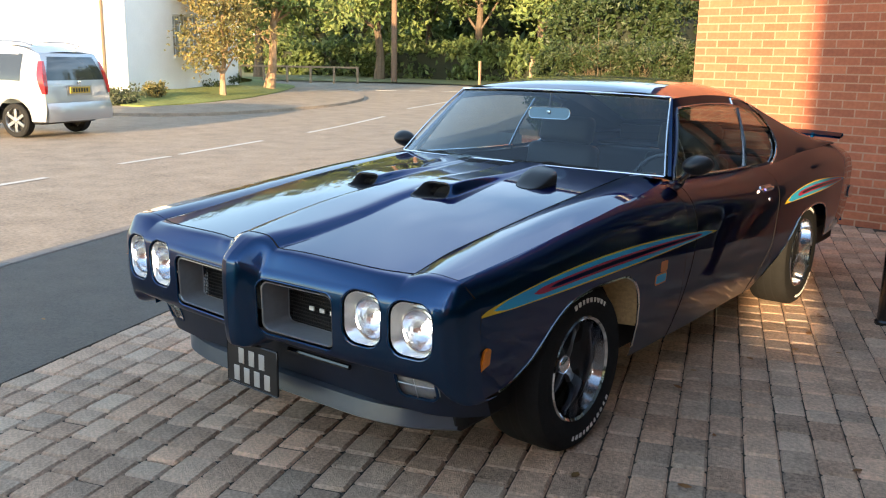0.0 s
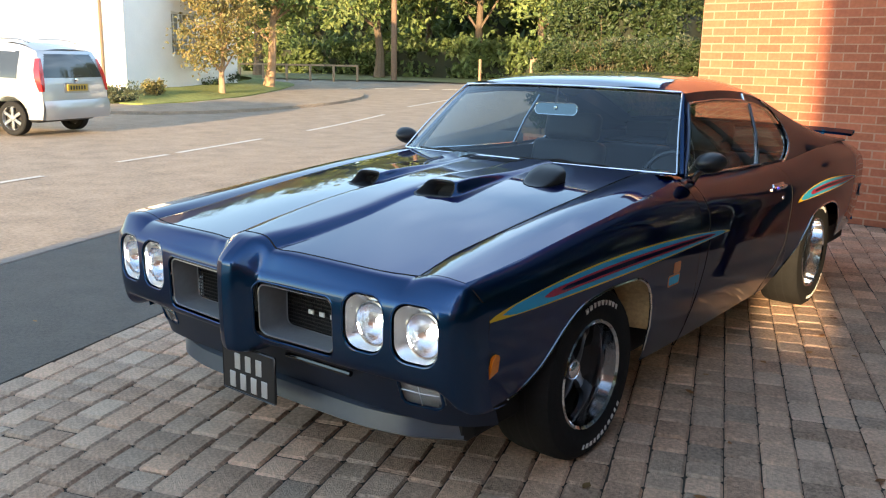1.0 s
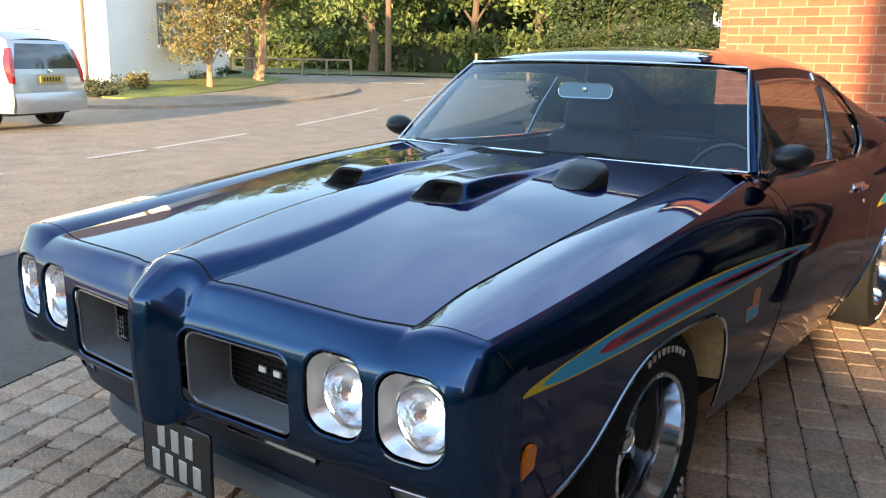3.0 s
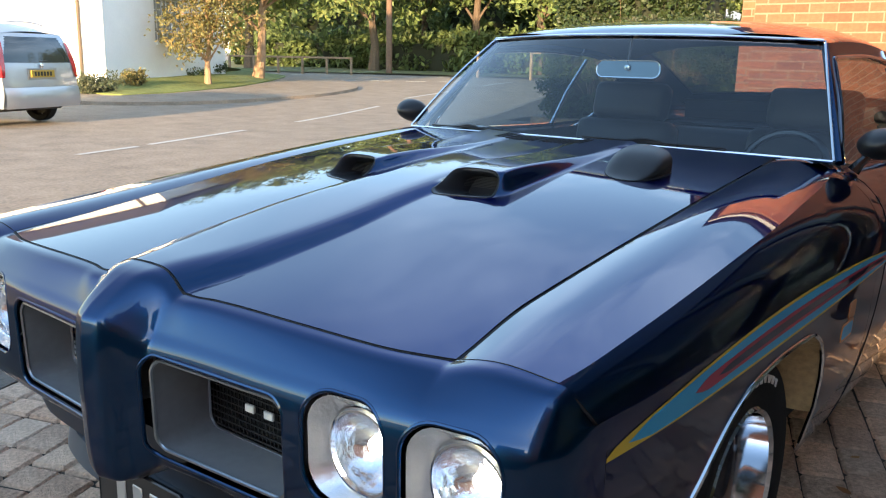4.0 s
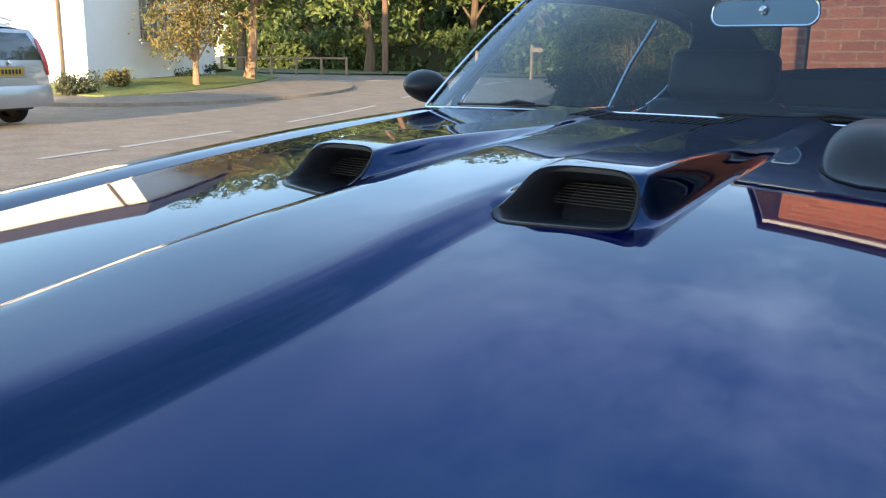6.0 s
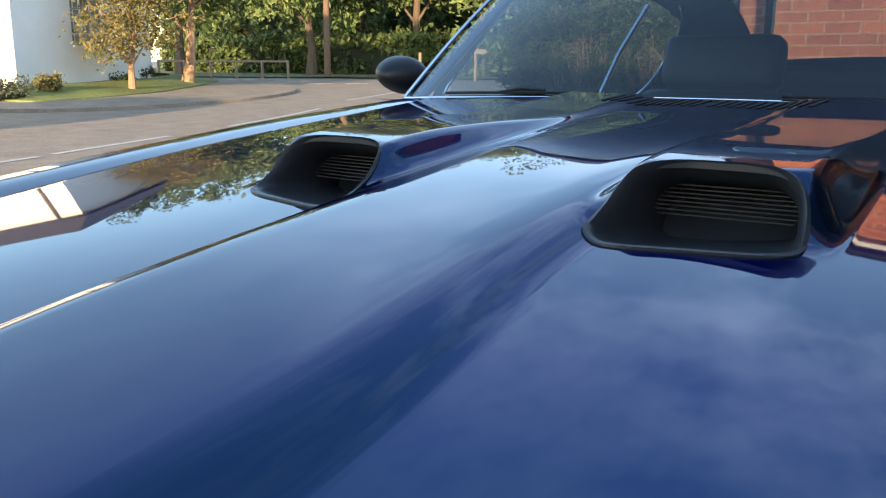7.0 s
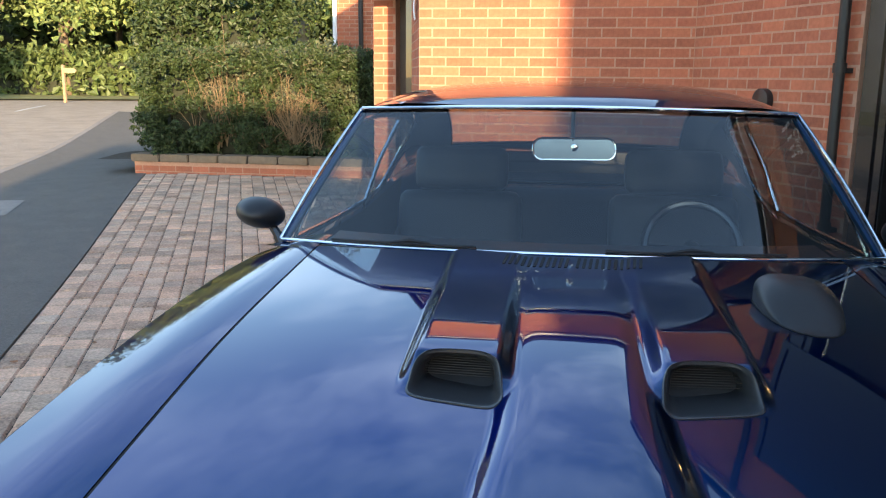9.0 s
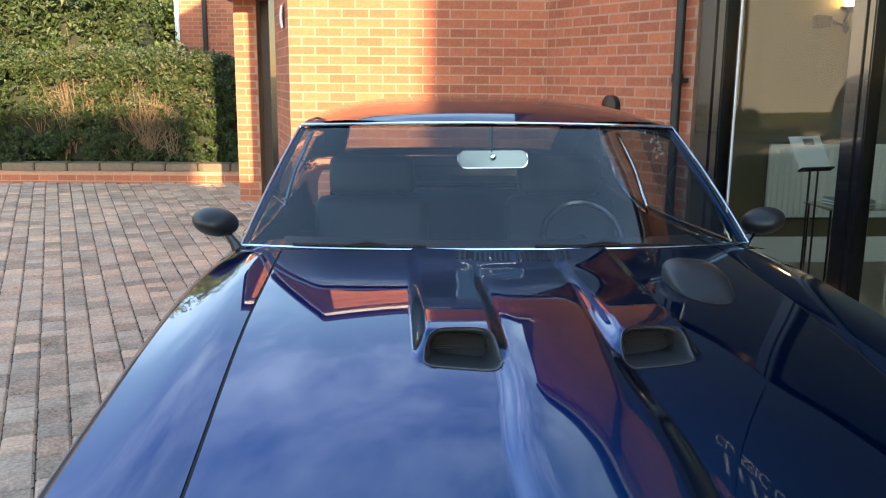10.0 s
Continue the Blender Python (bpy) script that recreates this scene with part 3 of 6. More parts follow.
def nose(x, s):
    a = min(abs(x), 0.93)
    if a <= 0.70:
        ys, zs = seam_y(a), hood_z(a, seam_y(a)) - 0.001
    else:
        t = min((a - 0.70) / 0.178, 1)
        zs = side_seam_z(0.205) + (shoulder_z(0.205) - side_seam_z(0.205)) * t + 0.014 * math.sin(math.pi * t) * (1 - 0.5 * t)
        ys = 0.203
        if a > 0.878:
            k = (a - 0.878) / 0.052
            zs -= 0.012 * k + 0.10 * k ** 3
            ys += 0.06 * k ** 2
    yf = min(front_y(a), ys + 0.02)
    top = 0.79 + 0.035 * (1 - smooth(0.03, 0.12, a))
    low = 0.497 - 0.075 * smooth(0.82, 0.93, a)
    beak = 1 - smooth(0.04, 0.11, a)
    pts_s = (0, 0.18, 0.34, 0.5, 0.72, 0.88, 0.95, 1.0)
    py = (ys, ys * 0.62 + yf * 0.38, yf + 0.018, yf + 0.001, yf, yf + 0.008, yf + 0.035, yf + 0.11)
    pz = (zs, zs * 0.78 + top * 0.22, top - 0.006, top - 0.05, 0.64, 0.535 - 0.03 * beak, low + 0.008 - 0.03 * beak, low - 0.03 * beak)
    k = 0
    while k < len(pts_s) - 2 and s > pts_s[k + 1]:
        k += 1
    # Catmull-Rom through the outline
    def at(p, i):
        return p[min(max(i, 0), len(p) - 1)]
    u = (s - pts_s[k]) / (pts_s[k + 1] - pts_s[k])
    out = []
    for p in (py, pz):
        p0, p1, p2, p3 = at(p, k - 1), at(p, k), at(p, k + 1), at(p, k + 2)
        out.append(0.5 * (2 * p1 + (p2 - p0) * u + (2 * p0 - 5 * p1 + 4 * p2 - p3) * u * u + (3 * p1 - p0 - 3 * p2 + p3) * u ** 3))
    return Vector((x, out[0], out[1]))


GRILLE = (0.088, 0.535, 0.448, 0.742, 0.035)              # x0 z0 x1 z1 corner radius
LAMPS = ((0.486, 0.583, 0.654, 0.775, 0.058), (0.678, 0.580, 0.850, 0.772, 0.058))


def nose_open(x, s):
    p = nose(x, s)
    if s < 0.3:
        return False
    return any(in_rounded(abs(x), p.z, *o) for o in (GRILLE, *LAMPS))


def face_y(x, z):
    """y of the front face at a height."""
    lo, hi = 0.3, 0.9
    for _ in range(24):
        mid = (lo + hi) / 2
        if nose(x, mid).z > z:
            lo = mid
        else:
            hi = mid
    return nose(x, lo).y


def two(name, bm_of, mat, parent, label="", **k):
    """A part on each side of the car."""
    return [part(name, bm_of(s), mat, parent, label, **k) for s in (1, -1)]


car = thing("car", "dark blue two-door muscle car with bright side stripes on block paving", "car")

# hood
NX = sorted(set([-1 + i / 42 for i in range(85)] + [s * x / 0.68 for s in (1, -1) for x in [0.164 + 0.006 * i for i in range(20)] + [0.098, 0.104, 0.110, 0.116, 0.122, 0.128, 0.134, 0.14, 0.146, 0.152, 0.158, 0.285, 0.295, 0.3, 0.305, 0.312, 0.32, 0.328]]))


def hood_at(s, f):
    x = f * side_seam_x(0.2 + 1.5 * s)
    y = seam_y(abs(x)) + 0.005 + (hood_rear(x) - seam_y(abs(x)) - 0.005) * s
    x = f * (side_seam_x(y) - 0.004)
    return x, y


def scoop_ring(inset, low, back, drop, n=14):
    """A closed line round a scoop mouth: straight foot, widely rounded top corners."""
    x0, x1, y0, y1 = SCOOP
    w, out = (x1 - x0) / 2, []
    for k in range(4 * n):
        t = math.tau * k / (4 * n)
        c, s = math.cos(t), math.sin(t)
        p = 2.7 if s > 0 else 4.2
        u = math.copysign(abs(c) ** (2 / p), c)
        v = 0.5 + 0.5 * math.copysign(abs(s) ** (2 / p), s)
        x = (x0 + x1) / 2 + u * (w - inset - 0.010 * v)
        f = scoop_foot(x)
        y = f + low + (y1 - f - low - inset * 0.35) * v
        out.append((x, y + back, hood_z(x, min(max(y, f + 0.003), y1)) - drop))
    return out


def inside(x, y, poly):
    odd = False
    for i in range(len(poly)):
        (ax, ay), (bx, by) = poly[i - 1], poly[i]
        if (ay > y) != (by > y) and x < ax + (bx - ax) * (y - ay) / (by - ay):
            odd = not odd
    return odd


MOUTH = [(x, y) for x, y, z in scoop_ring(0.001, 0.001, 0.0, 0.0, 20)]


def hood_keep(s, f):
    x, y = hood_at(s, f)
    return not (0.76 < y < 0.97 and inside(abs(x), y, MOUTH))


bm = grid(lambda s, f: (*hood_at(s, f), hood_z(*hood_at(s, f))), sorted(set(span(0, 1, 100) + span(0.435, 0.56, 36))), NX, hood_keep)
for v in [v for v in bm.verts if v.is_boundary and 0.74 < v.co.y < 0.98 and abs(v.co.x) < 0.33]:
    x, y = min(MOUTH, key=lambda q: (q[0] - abs(v.co.x)) ** 2 + (q[1] - v.co.y) ** 2)
    v.co = Vector((math.copysign(x, v.co.x), y, hood_z(x, y)))
hood = part("hood", bm, "paint", car)
part("hood_edge", grid(lambda f, k: (lambda p: (p[0], p[1], hood_z(*p) - 0.03 * k))(hood_at(0, f)), NX, (0, 1)), "seam", hood)
part("under_panel", grid(lambda y, f: (f * 0.89, y, min(hood_z(f * 0.68, max(y, 0.2)), shoulder_z(y)) - 0.05), span(0.2, 1.8, 20), span(-1, 1, 16)), "seam", car)

# fender tops and body sides
def nose_skin():
    """The nose with its openings cut to clean outlines."""
    bm = grid(nose, [-0.93 + 1.86 * i / 372 for i in range(373)], span(0, 1, 96), lambda x, s: not nose_open(x, s))
    lines = []
    for o in (GRILLE, *LAMPS):
        q = rounded(*o, n=14)
        lines.append((o, [(Vector(q[i]), Vector(q[(i + 1) % len(q)])) for i in range(len(q))]))
    for v in [v for v in bm.verts if v.is_boundary]:
        p = Vector((abs(v.co.x), v.co.z))
        for o, segs in lines:
            if o[0] - 0.02 < p.x < o[2] + 0.02 and o[1] - 0.02 < p.y < o[3] + 0.02:
                best = None
                for a, b in segs:
                    d = b - a
                    t = min(max((p - a).dot(d) / max(d.length_squared, 1e-12), 0), 1)
                    c = a + d * t
                    if best is None or (p - c).length < (p - best).length:
                        best = c
                if (p - best).length < 0.014:
                    v.co = Vector((math.copysign(best.x, v.co.x), face_y(best.x, best.y), best.y))
    return bm


body = part("body", nose_skin(), "paint", car)


def fender_top(sg):
    def f(y, t):
        x0, x1 = side_seam_x(y) + 0.004, shoulder_x(y)
        z0, z1 = side_seam_z(y), shoulder_z(y)
        return (sg * (x0 + (x1 - x0) * t), y, z0 + (z1 - z0) * t + 0.014 * math.sin(math.pi * t) * (1 - 0.5 * t))
    return grid(f, span(0.205, 1.93, 50), span(0, 1, 9))


YS = sorted(set(span(0.205, 1.93, 50) + span(0.21, 5.2, 132) + span(1.26, 1.42, 20) + span(4.17, 4.31, 16) + span(3.4, 3.56, 10)))


def side_panel(y0, y1):
    def make(sg):
        ys_ = [y0] + [y for y in YS if y0 + 0.004 < y < y1 - 0.004] + [y1]
        def f(y, v):
            z = shoulder_z(y) + (low_z(y) - shoulder_z(y)) * v
            if y < 0.45 and y0 < 0.3:
                e = 0.205 + 0.058 * smooth(0.84, 0.73, z)
                y = e + (y - y0) / (0.45 - y0) * (0.45 - e)
                z = shoulder_z(y) + (low_z(max(y, 0.26)) - shoulder_z(y)) * v
            return (sg * side_x(y, z), y, z)
        return grid(f, ys_, [0, 0.02, 0.05, 0.09, 0.14, 0.2, 0.27, 0.35, 0.45, 0.55, 0.66, 0.78, 0.9, 1.0])
    return make


two("fender_top", fender_top, "paint", body)
fender = two("fender", side_panel(0.205, 1.795), "paint", car)
two("door", side_panel(1.80, 3.105), "paint", car)
two("quarter_panel", side_panel(3.11, 5.2), "paint", car)


# wheel arch trims and wells
def arch_trim(sg, a):
    f, y0, y1 = ((front_arch, 0.40, 1.40), (rear_arch, 3.05, 4.29))[a]
    pts = [(y, f(y)) for y in span(y0, y1, 48)]
    return tube([(sg * (side_x(y, z) + 0.001), y, z) for y, z in pts], 0.006, sides=6)


def well(sg, a):
    cy, cz, r = ARCHES[a]
    return grid(lambda t, x: (sg * x, cy + (r - 0.012) * math.cos(t), cz + (r - 0.012) * math.sin(t)), span(0.3, math.pi - 0.3, 20), (0.45, 0.6, 0.75, 0.85))


for a in (0, 1):
    two("arch_trim", lambda s: arch_trim(s, a), "chrome", car, "thin chrome wheel arch trim")
    two("wheel_well", lambda s: well(s, a), "seam", car)
two("arch_liner", lambda sg: grid(lambda y, t: (sg * (side_x(y, front_arch(y)) - 0.004 - 0.20 * t), y - 0.05 * t, front_arch(y) - 0.004), span(1.08, 1.382, 48), span(0, 1, 6)), "tan", car, "tan speckled wheel arch liner")
part("floor_pan", box((-0.80, 0.35, 0.24), (0.80, 5.0, 0.42), 0.03), "seam", car)

# lips round the openings of the nose
def lip(o, sg, r, push=0.0):
    pts = []
    for x, z in rounded(*o, n=7):
        pts.append((sg * x, face_y(x, z) + push, z))
    return tube(pts, r, closed=True, sides=8)


for sg in (1, -1):
    g = part("grille", lip(GRILLE, sg, 0.0045, 0.0032), "paint", car)
    x0, z0, x1, z1, r = GRILLE
    # satin surround that falls back to the mesh
    ring = rounded(x0 + 0.012, z0 + 0.014, x1 - 0.010, z1 - 0.012, 0.028)
    part("grille_trim", tube([(sg * x, face_y(x, z) + 0.012, z) for x, z in ring], 0.004, True, 6), "satin", g, "thin bright grille moulding")
    inner = [(x - 0.006, z + 0.004) for x, z in ring]
    bm = bmesh.new()
    a = [bm.verts.new((sg * x, face_y(x, z) + 0.012, z)) for x, z in ring]
    b = [bm.verts.new((sg * x, 0.192, z)) for x, z in inner]
    for i in range(len(a)):
        bm.faces.new((a[i], a[(i + 1) % len(a)], b[(i + 1) % len(a)], b[i]))
    part("grille_surround", bm, "grille", g, "satin grey grille surround")
    xs0, xs1, zs0, zs1 = min(p[0] for p in inner), max(p[0] for p in inner), min(p[1] for p in inner), max(p[1] for p in inner)
    part("grille_back", box((min(sg * xs0, sg * xs1), 0.214, zs0), (max(sg * xs0, sg * xs1), 0.224, zs1)), "seam", g)
    bm = bmesh.new()
    nz = 13
    for k in range(nz):
        z = zs0 + (zs1 - zs0) * (k + 0.5) / nz
        tube([(sg * xs0, 0.195, z), (sg * xs1, 0.195, z)], 0.0022, sides=4, bm=bm)
    for k in range(30):
        x = xs0 + (xs1 - xs0) * (k + 0.5) / 30
        tube([(sg * x, 0.197, zs0), (sg * x, 0.197, zs1)], 0.0016, sides=4, bm=bm)
    part("grille_mesh", bm, "black", g, "black plastic egg-crate grille mesh")
    part("grille_frame", tube([(sg * x, 0.191, z) for x, z in inner], 0.003, True, 6), "satin", g)
    for o in LAMPS:
        lx0, lz0, lx1, lz1, lr = o
        cx, cz = (lx0 + lx1) / 2, (lz0 + lz1) / 2
        yf = face_y(cx, cz)
        lamp = part("headlight", lip(o, sg, 0.0042, 0.003), "paint", car, "round headlight in a squared body-colour opening")
        oo = rounded(lx0 + 0.008, lz0 + 0.008, lx1 - 0.008, lz1 - 0.008, lr - 0.006)
        bm = bmesh.new()
        aa = [bm.verts.new((sg * x, face_y(x, z) + 0.010, z)) for x, z in oo]
        n = len(aa)
        bb = [bm.verts.new((sg * (cx + 0.014 + 0.071 * math.cos(math.atan2(z - cz, x - cx))), yf + 0.045, cz - 0.004 + 0.071 * math.sin(math.atan2(z - cz, x - cx)))) for x, z in oo]
        for i in range(n):
            bm.faces.new((aa[i], aa[(i + 1) % n], bb[(i + 1) % n], bb[i]))
        part("bezel", bm, "bezel", lamp, "bright headlight bezel")
        c = (sg * (cx + 0.014), yf + 0.038, cz - 0.004)
        part("rim", lathe([(0.0, 0.074), (-0.006, 0.071), (-0.006, 0.067), (0.004, 0.066)], "y", 40, centre=c), "chrome", lamp)
        part("reflector", lathe([(0.0, 0.067), (0.03, 0.055), (0.05, 0.03), (0.058, 0.001)], "y", 40, centre=c), "reflector", lamp)
        part("bulb", lathe([(0.022, 0.001), (0.026, 0.014), (0.04, 0.016), (0.05, 0.012)], "y", 16, centre=c), "glow", lamp, "lit headlight bulb")
        glass = part("lens", lathe([(-0.014, 0.001), (-0.012, 0.03), (-0.004, 0.058), (0.002, 0.067)], "y", 40, centre=c), "lens", lamp, "ribbed clear glass lens")
        glass.visible_shadow = False

# lower valance, marker lamps, chin spoiler, plate
val_y = spl((0, 0.45, 0.7, 0.82, 0.89), (0.17, 0.175, 0.195, 0.25, 0.33))
VS = 0.06
# darkened copy of the body blue paints in the shade here
valance = part("valance", grid(lambda x, s: (x, val_y(abs(x)) + VS * s, 0.50 - 0.17 * s), span(-0.89, 0.89, 80), span(0, 1, 16), lambda x, s: not in_rounded(abs(x), 0.50 - 0.17 * s, 0.618, 0.388, 0.768, 0.490, 0.03)), "valance", car)
for sg in (1, -1):
    vy = lambda x, z: val_y(abs(x)) + VS * (0.5 - z) / 0.17
    PL = (0.618, 0.388, 0.768, 0.490, 0.03)
    mk = part("parking_lamp", tube([(sg * x, vy(x, z) + 0.002, z) for x, z in rounded(*PL)], 0.006, True, 6), "paint", car, "clear parking lamp in the lower valance")
    part("lamp_housing", grid(lambda x, z: (sg * x, vy(x, z) + 0.020 + 0.012 * math.sin(math.pi * (x - 0.62) / 0.17), z), span(0.612, 0.774, 10), span(0.382, 0.496, 7)), "bezel", mk)
    ln = part("lamp_lens", grid(lambda x, z: (sg * x, vy(x, z) + 0.004, z), span(0.618, 0.768, 16), span(0.388, 0.490, 10), lambda x, z: in_rounded(x, z, *PL)), "lens", mk, "ribbed clear lamp lens")
    ln.visible_shadow = False
    for z in (0.440,):
        part("lamp_bar", tube([(sg * x, vy(x, z) + 0.002, z) for x in span(0.625, 0.760, 6)], 0.0016, sides=5), "satin", mk)
    for x in (0.694,):
        part("lamp_bar", tube([(sg * x, vy(x, z) + 0.002, z) for z in (0.392, 0.486)], 0.0016, sides=5), "satin", mk)
    side_lamp = [(0.268, 0.525), (0.315, 0.545), (0.318, 0.598), (0.300, 0.606), (0.282, 0.598)]
    bm = prism(side_lamp, lambda y, z: (sg * (side_x(y, z) - 0.002), y, z), lambda y, z: (sg * (side_x(y, z) + 0.010), y, z))
    bmesh.ops.bevel(bm, geom=bm.edges[:], offset=0.003, segments=2, affect="EDGES")
    part("side_marker", bm, "amber", car, "amber side marker lens")
lip_y = spl((0, 0.4, 0.6, 0.775), (0.21, 0.22, 0.26, 0.365))


def chin(x, t):
    a = abs(x)
    prof = ((0.10, 0.345), (0.03, 0.332), (0.0, 0.318), (-0.012, 0.257), (0.004, 0.246), (0.05, 0.248), (0.10, 0.265))
    k = min(int(t), len(prof) - 2)
    u = t - k
    y, z = [p + (q - p) * u for p, q in zip(prof[k], prof[k + 1])]
    return (x, lip_y(a) + y, z)


part("chin_spoiler", grid(chin, span(-0.775, 0.775, 70), span(0, 6, 13)), "lip", car, "grey-blue chin spoiler below the bumper")
part("bumper_guard", tube([(x, 0.16 + 0.03 * abs(x), 0.452) for x in span(0.12, 0.43, 12)], 0.010, sides=8), "gloss_black", car)
number_plate = part("number_plate", box((-0.115, 0.060, 0.300), (0.175, 0.066, 0.478), 0.006), "plate", car, "square black number plate with silver bars")
for r, (z, n) in enumerate(((0.418, 3), (0.345, 4))):
    for k in range(n):
        x = 0.03 + (k - (n - 1) / 2) * 0.058
        part("bar", box((x - 0.016, 0.057, z - 0.030), (x + 0.016, 0.061, z + 0.030), 0.002), "silver_bar", number_plate)

# cowl vents: two rows of slim slots
for k in range(22):
    x = -0.152 + 0.300 * k / 21 + (0.006 if k > 10 else -0.006)
    slot = [(u + 0.10 * (v - 1.565), v) for u, v in rounded(x - 0.0036, 1.527, x + 0.0036, 1.604, 0.0034, 3)]
    part("cowl_vent", prism(slot, lambda u, v: (u, v, hood_z(u, v) - 0.004), lambda u, v: (u, v, hood_z(u, v) + 0.0012)), "seam", hood)


# hood scoops and tachometer
def loft(rings, sg, cap=True):
    bm = bmesh.new()
    rows = [[bm.verts.new((sg * x, y, z)) for x, y, z in r] for r in rings]
    n = len(rows[0])
    for a, b in zip(rows, rows[1:]):
        for i in range(n):
            bm.faces.new((a[i], a[(i + 1) % n], b[(i + 1) % n], b[i]))
    if cap:
        bm.faces.new(rows[-1])
    return bm


for sg in (1, -1):
    sc = part("hood_scoop", loft([scoop_ring(-0.001, -0.001, 0.0, 0.005), scoop_ring(-0.001, -0.001, 0.0, -0.0015), scoop_ring(0.002, 0.002, 0.0, -0.0026), scoop_ring(0.006, 0.006, 0.003, 0.000), scoop_ring(0.011, 0.020, 0.012, 0.008), scoop_ring(0.016, 0.034, 0.03, 0.017), scoop_ring(0.020, 0.040, 0.09, 0.028)], sg), "scoop", hood, "satin black hood scoop insert")
    x0, x1, y0, y1 = SCOOP
    for k in range(8):
        t = (k + 0.5) / 8
        y = y1 + 0.004 + 0.026 * t
        z = hood_z((x0 + x1) / 2, y0 + 0.04) + 0.004 + 0.026 * t
        part("slat", tube([(sg * (x0 + 0.028 - 0.01 * math.sin(math.pi * t)), y + 0.002, z), (sg * (x1 - 0.028 + 0.01 * math.sin(math.pi * t)), y + 0.008, z)], 0.0009, sides=4), "iron", sc)


def tach(s, t):
    """Blunt pod with a flat-topped section that rises towards the windscreen, its end leaning back."""
    a = math.pi * t
    w = 0.078 * (1 - (1 - min(s * 1.06, 1)) ** 2.4) ** 0.5 + 0.002
    h = 0.057 * smooth(-0.05, 0.92, s) * (1 - (1 - s) ** 6)
    c, d = math.cos(a), math.sin(a)
    x = 0.445 + w * math.copysign(abs(c) ** 0.55, c) * (1 - 0.22 * d ** 3)
    y = 1.205 + 0.165 * s - 0.010 * (x - 0.445) / 0.078 + 0.030 * s ** 6 * d
    return (x, y, hood_z(x, y) + h * d ** 0.5)


bm = grid(tach, [(i / 26) ** 1.4 for i in range(27)], span(0, 1, 29))
bm.faces.new(list(bm.verts)[-29:])
pod = part("tachometer", bm, "black", hood, "black hood tachometer pod")
part("pod_gasket", tube([(lambda p: (p[0], p[1], p[2] + 0.0005))(tach(s, t)) for s, t in [(k / 20, 0.0) for k in range(20, 0, -1)] + [(k / 20, 1.0) for k in range(0, 21)]], 0.0022, sides=5), "seam", pod)

# ---- glasshouse ----
ws_bot = lambda x: Vector((x, 1.665 + 0.195 * (abs(x) / 0.80) ** 2.2, 1.028 - 0.022 * (abs(x) / 0.8) ** 2))
ws_top = lambda x: Vector((x, 2.10 + 0.115 * (abs(x) / 0.645) ** 2.2, 1.368 - 0.015 * (abs(x) / 0.645) ** 2))


def ws(f, t):
    p = ws_bot(0.80 * f).lerp(ws_top(0.645 * f), t)
    return p + Vector((0, -0.012, 0.010)) * math.sin(math.pi * t)


screen = part("windscreen", grid(ws, span(-1, 1, 40), span(0, 1, 16)), "glass", car, "raked clear windscreen")
screen.visible_shadow = False
for name, pts, r in (("top", [ws(f, 1) + Vector((0, -0.004, 0.006)) for f in span(-1, 1, 40)], 0.0055),
                     ("foot", [ws(f, 0) + Vector((0, 0.0, 0.003)) for f in span(-1, 1, 40)], 0.0045),
                     ("left", [ws(1, t) + Vector((0.004, 0, 0.004)) for t in span(0, 1, 16)], 0.0045),
                     ("right", [ws(-1, t) + Vector((-0.004, 0, 0.004)) for t in span(0, 1, 16)], 0.0045)):
    part("screen_trim", tube(pts, r, sides=8), "chrome", screen, "bright windscreen moulding")
part("cowl", grid(lambda f, t: Vector((f * 0.815, hood_rear(min(abs(f) * 0.815, 0.665)) - 0.006, hood_z(min(abs(f) * 0.815, 0.66), hood_rear(min(abs(f) * 0.815, 0.66))) - 0.003)).lerp(ws(f, 0) + Vector((0, 0.01, -0.006)), t), span(-1, 1, 30), (0, 0.5, 1)), "paint", body)

belt_x = lambda y: shoulder_x(y) - 0.004
roof_edge_x = spl((2.0, 2.22, 2.8, 3.2, 3.6, 4.0, 4.4, 4.7), (0.63, 0.648, 0.655, 0.65, 0.66, 0.70, 0.76, 0.80))
roof_edge_z = spl((2.0, 2.22, 2.6, 3.0, 3.3, 3.6, 4.0, 4.4, 4.7), (1.335, 1.352, 1.362, 1.347, 1.304, 1.234, 1.13, 1.04, 1.0))
roof_mid_z = spl((2.0, 2.1, 2.18, 2.3, 2.5, 2.8, 3.2, 3.6, 4.0, 4.4, 4.7), (1.355, 1.373, 1.398, 1.420, 1.440, 1.447, 1.416, 1.33, 1.195, 1.07, 1.02))


def roof(y, f):
    t = (2.10 + 0.115 * min(abs(f), 1) ** 2.2)
    yy = t + (y - 2.0) / 2.7 * (4.7 - t)
    x = f * roof_edge_x(yy)
    z = roof_mid_z(yy) + (roof_edge_z(yy) - roof_mid_z(yy)) * (0.55 * abs(f) ** 2.4 + 0.45 * abs(f) ** 8)
    return Vector((x, yy, z))


rear_glass = lambda y, f: 3.32 < y < 4.18 and abs(f) < 0.80
part("roof", grid(roof, span(2.0, 4.7, 70), span(-1, 1, 45), lambda y, f: not rear_glass(y, f)), "paint", body)
rg = part("rear_window", grid(lambda y, f: roof(y, f) - Vector((0, 0, 0.006)), span(3.28, 4.22, 16), span(-0.83, 0.83, 16)), "rear_glass", car, "sloping rear window")
rg.visible_shadow = False
part("headlining", grid(lambda y, f: roof(y, f) - Vector((0, 0, 0.03)), span(2.06, 3.3, 14), span(-0.97, 0.97, 14)), "vinyl", body)


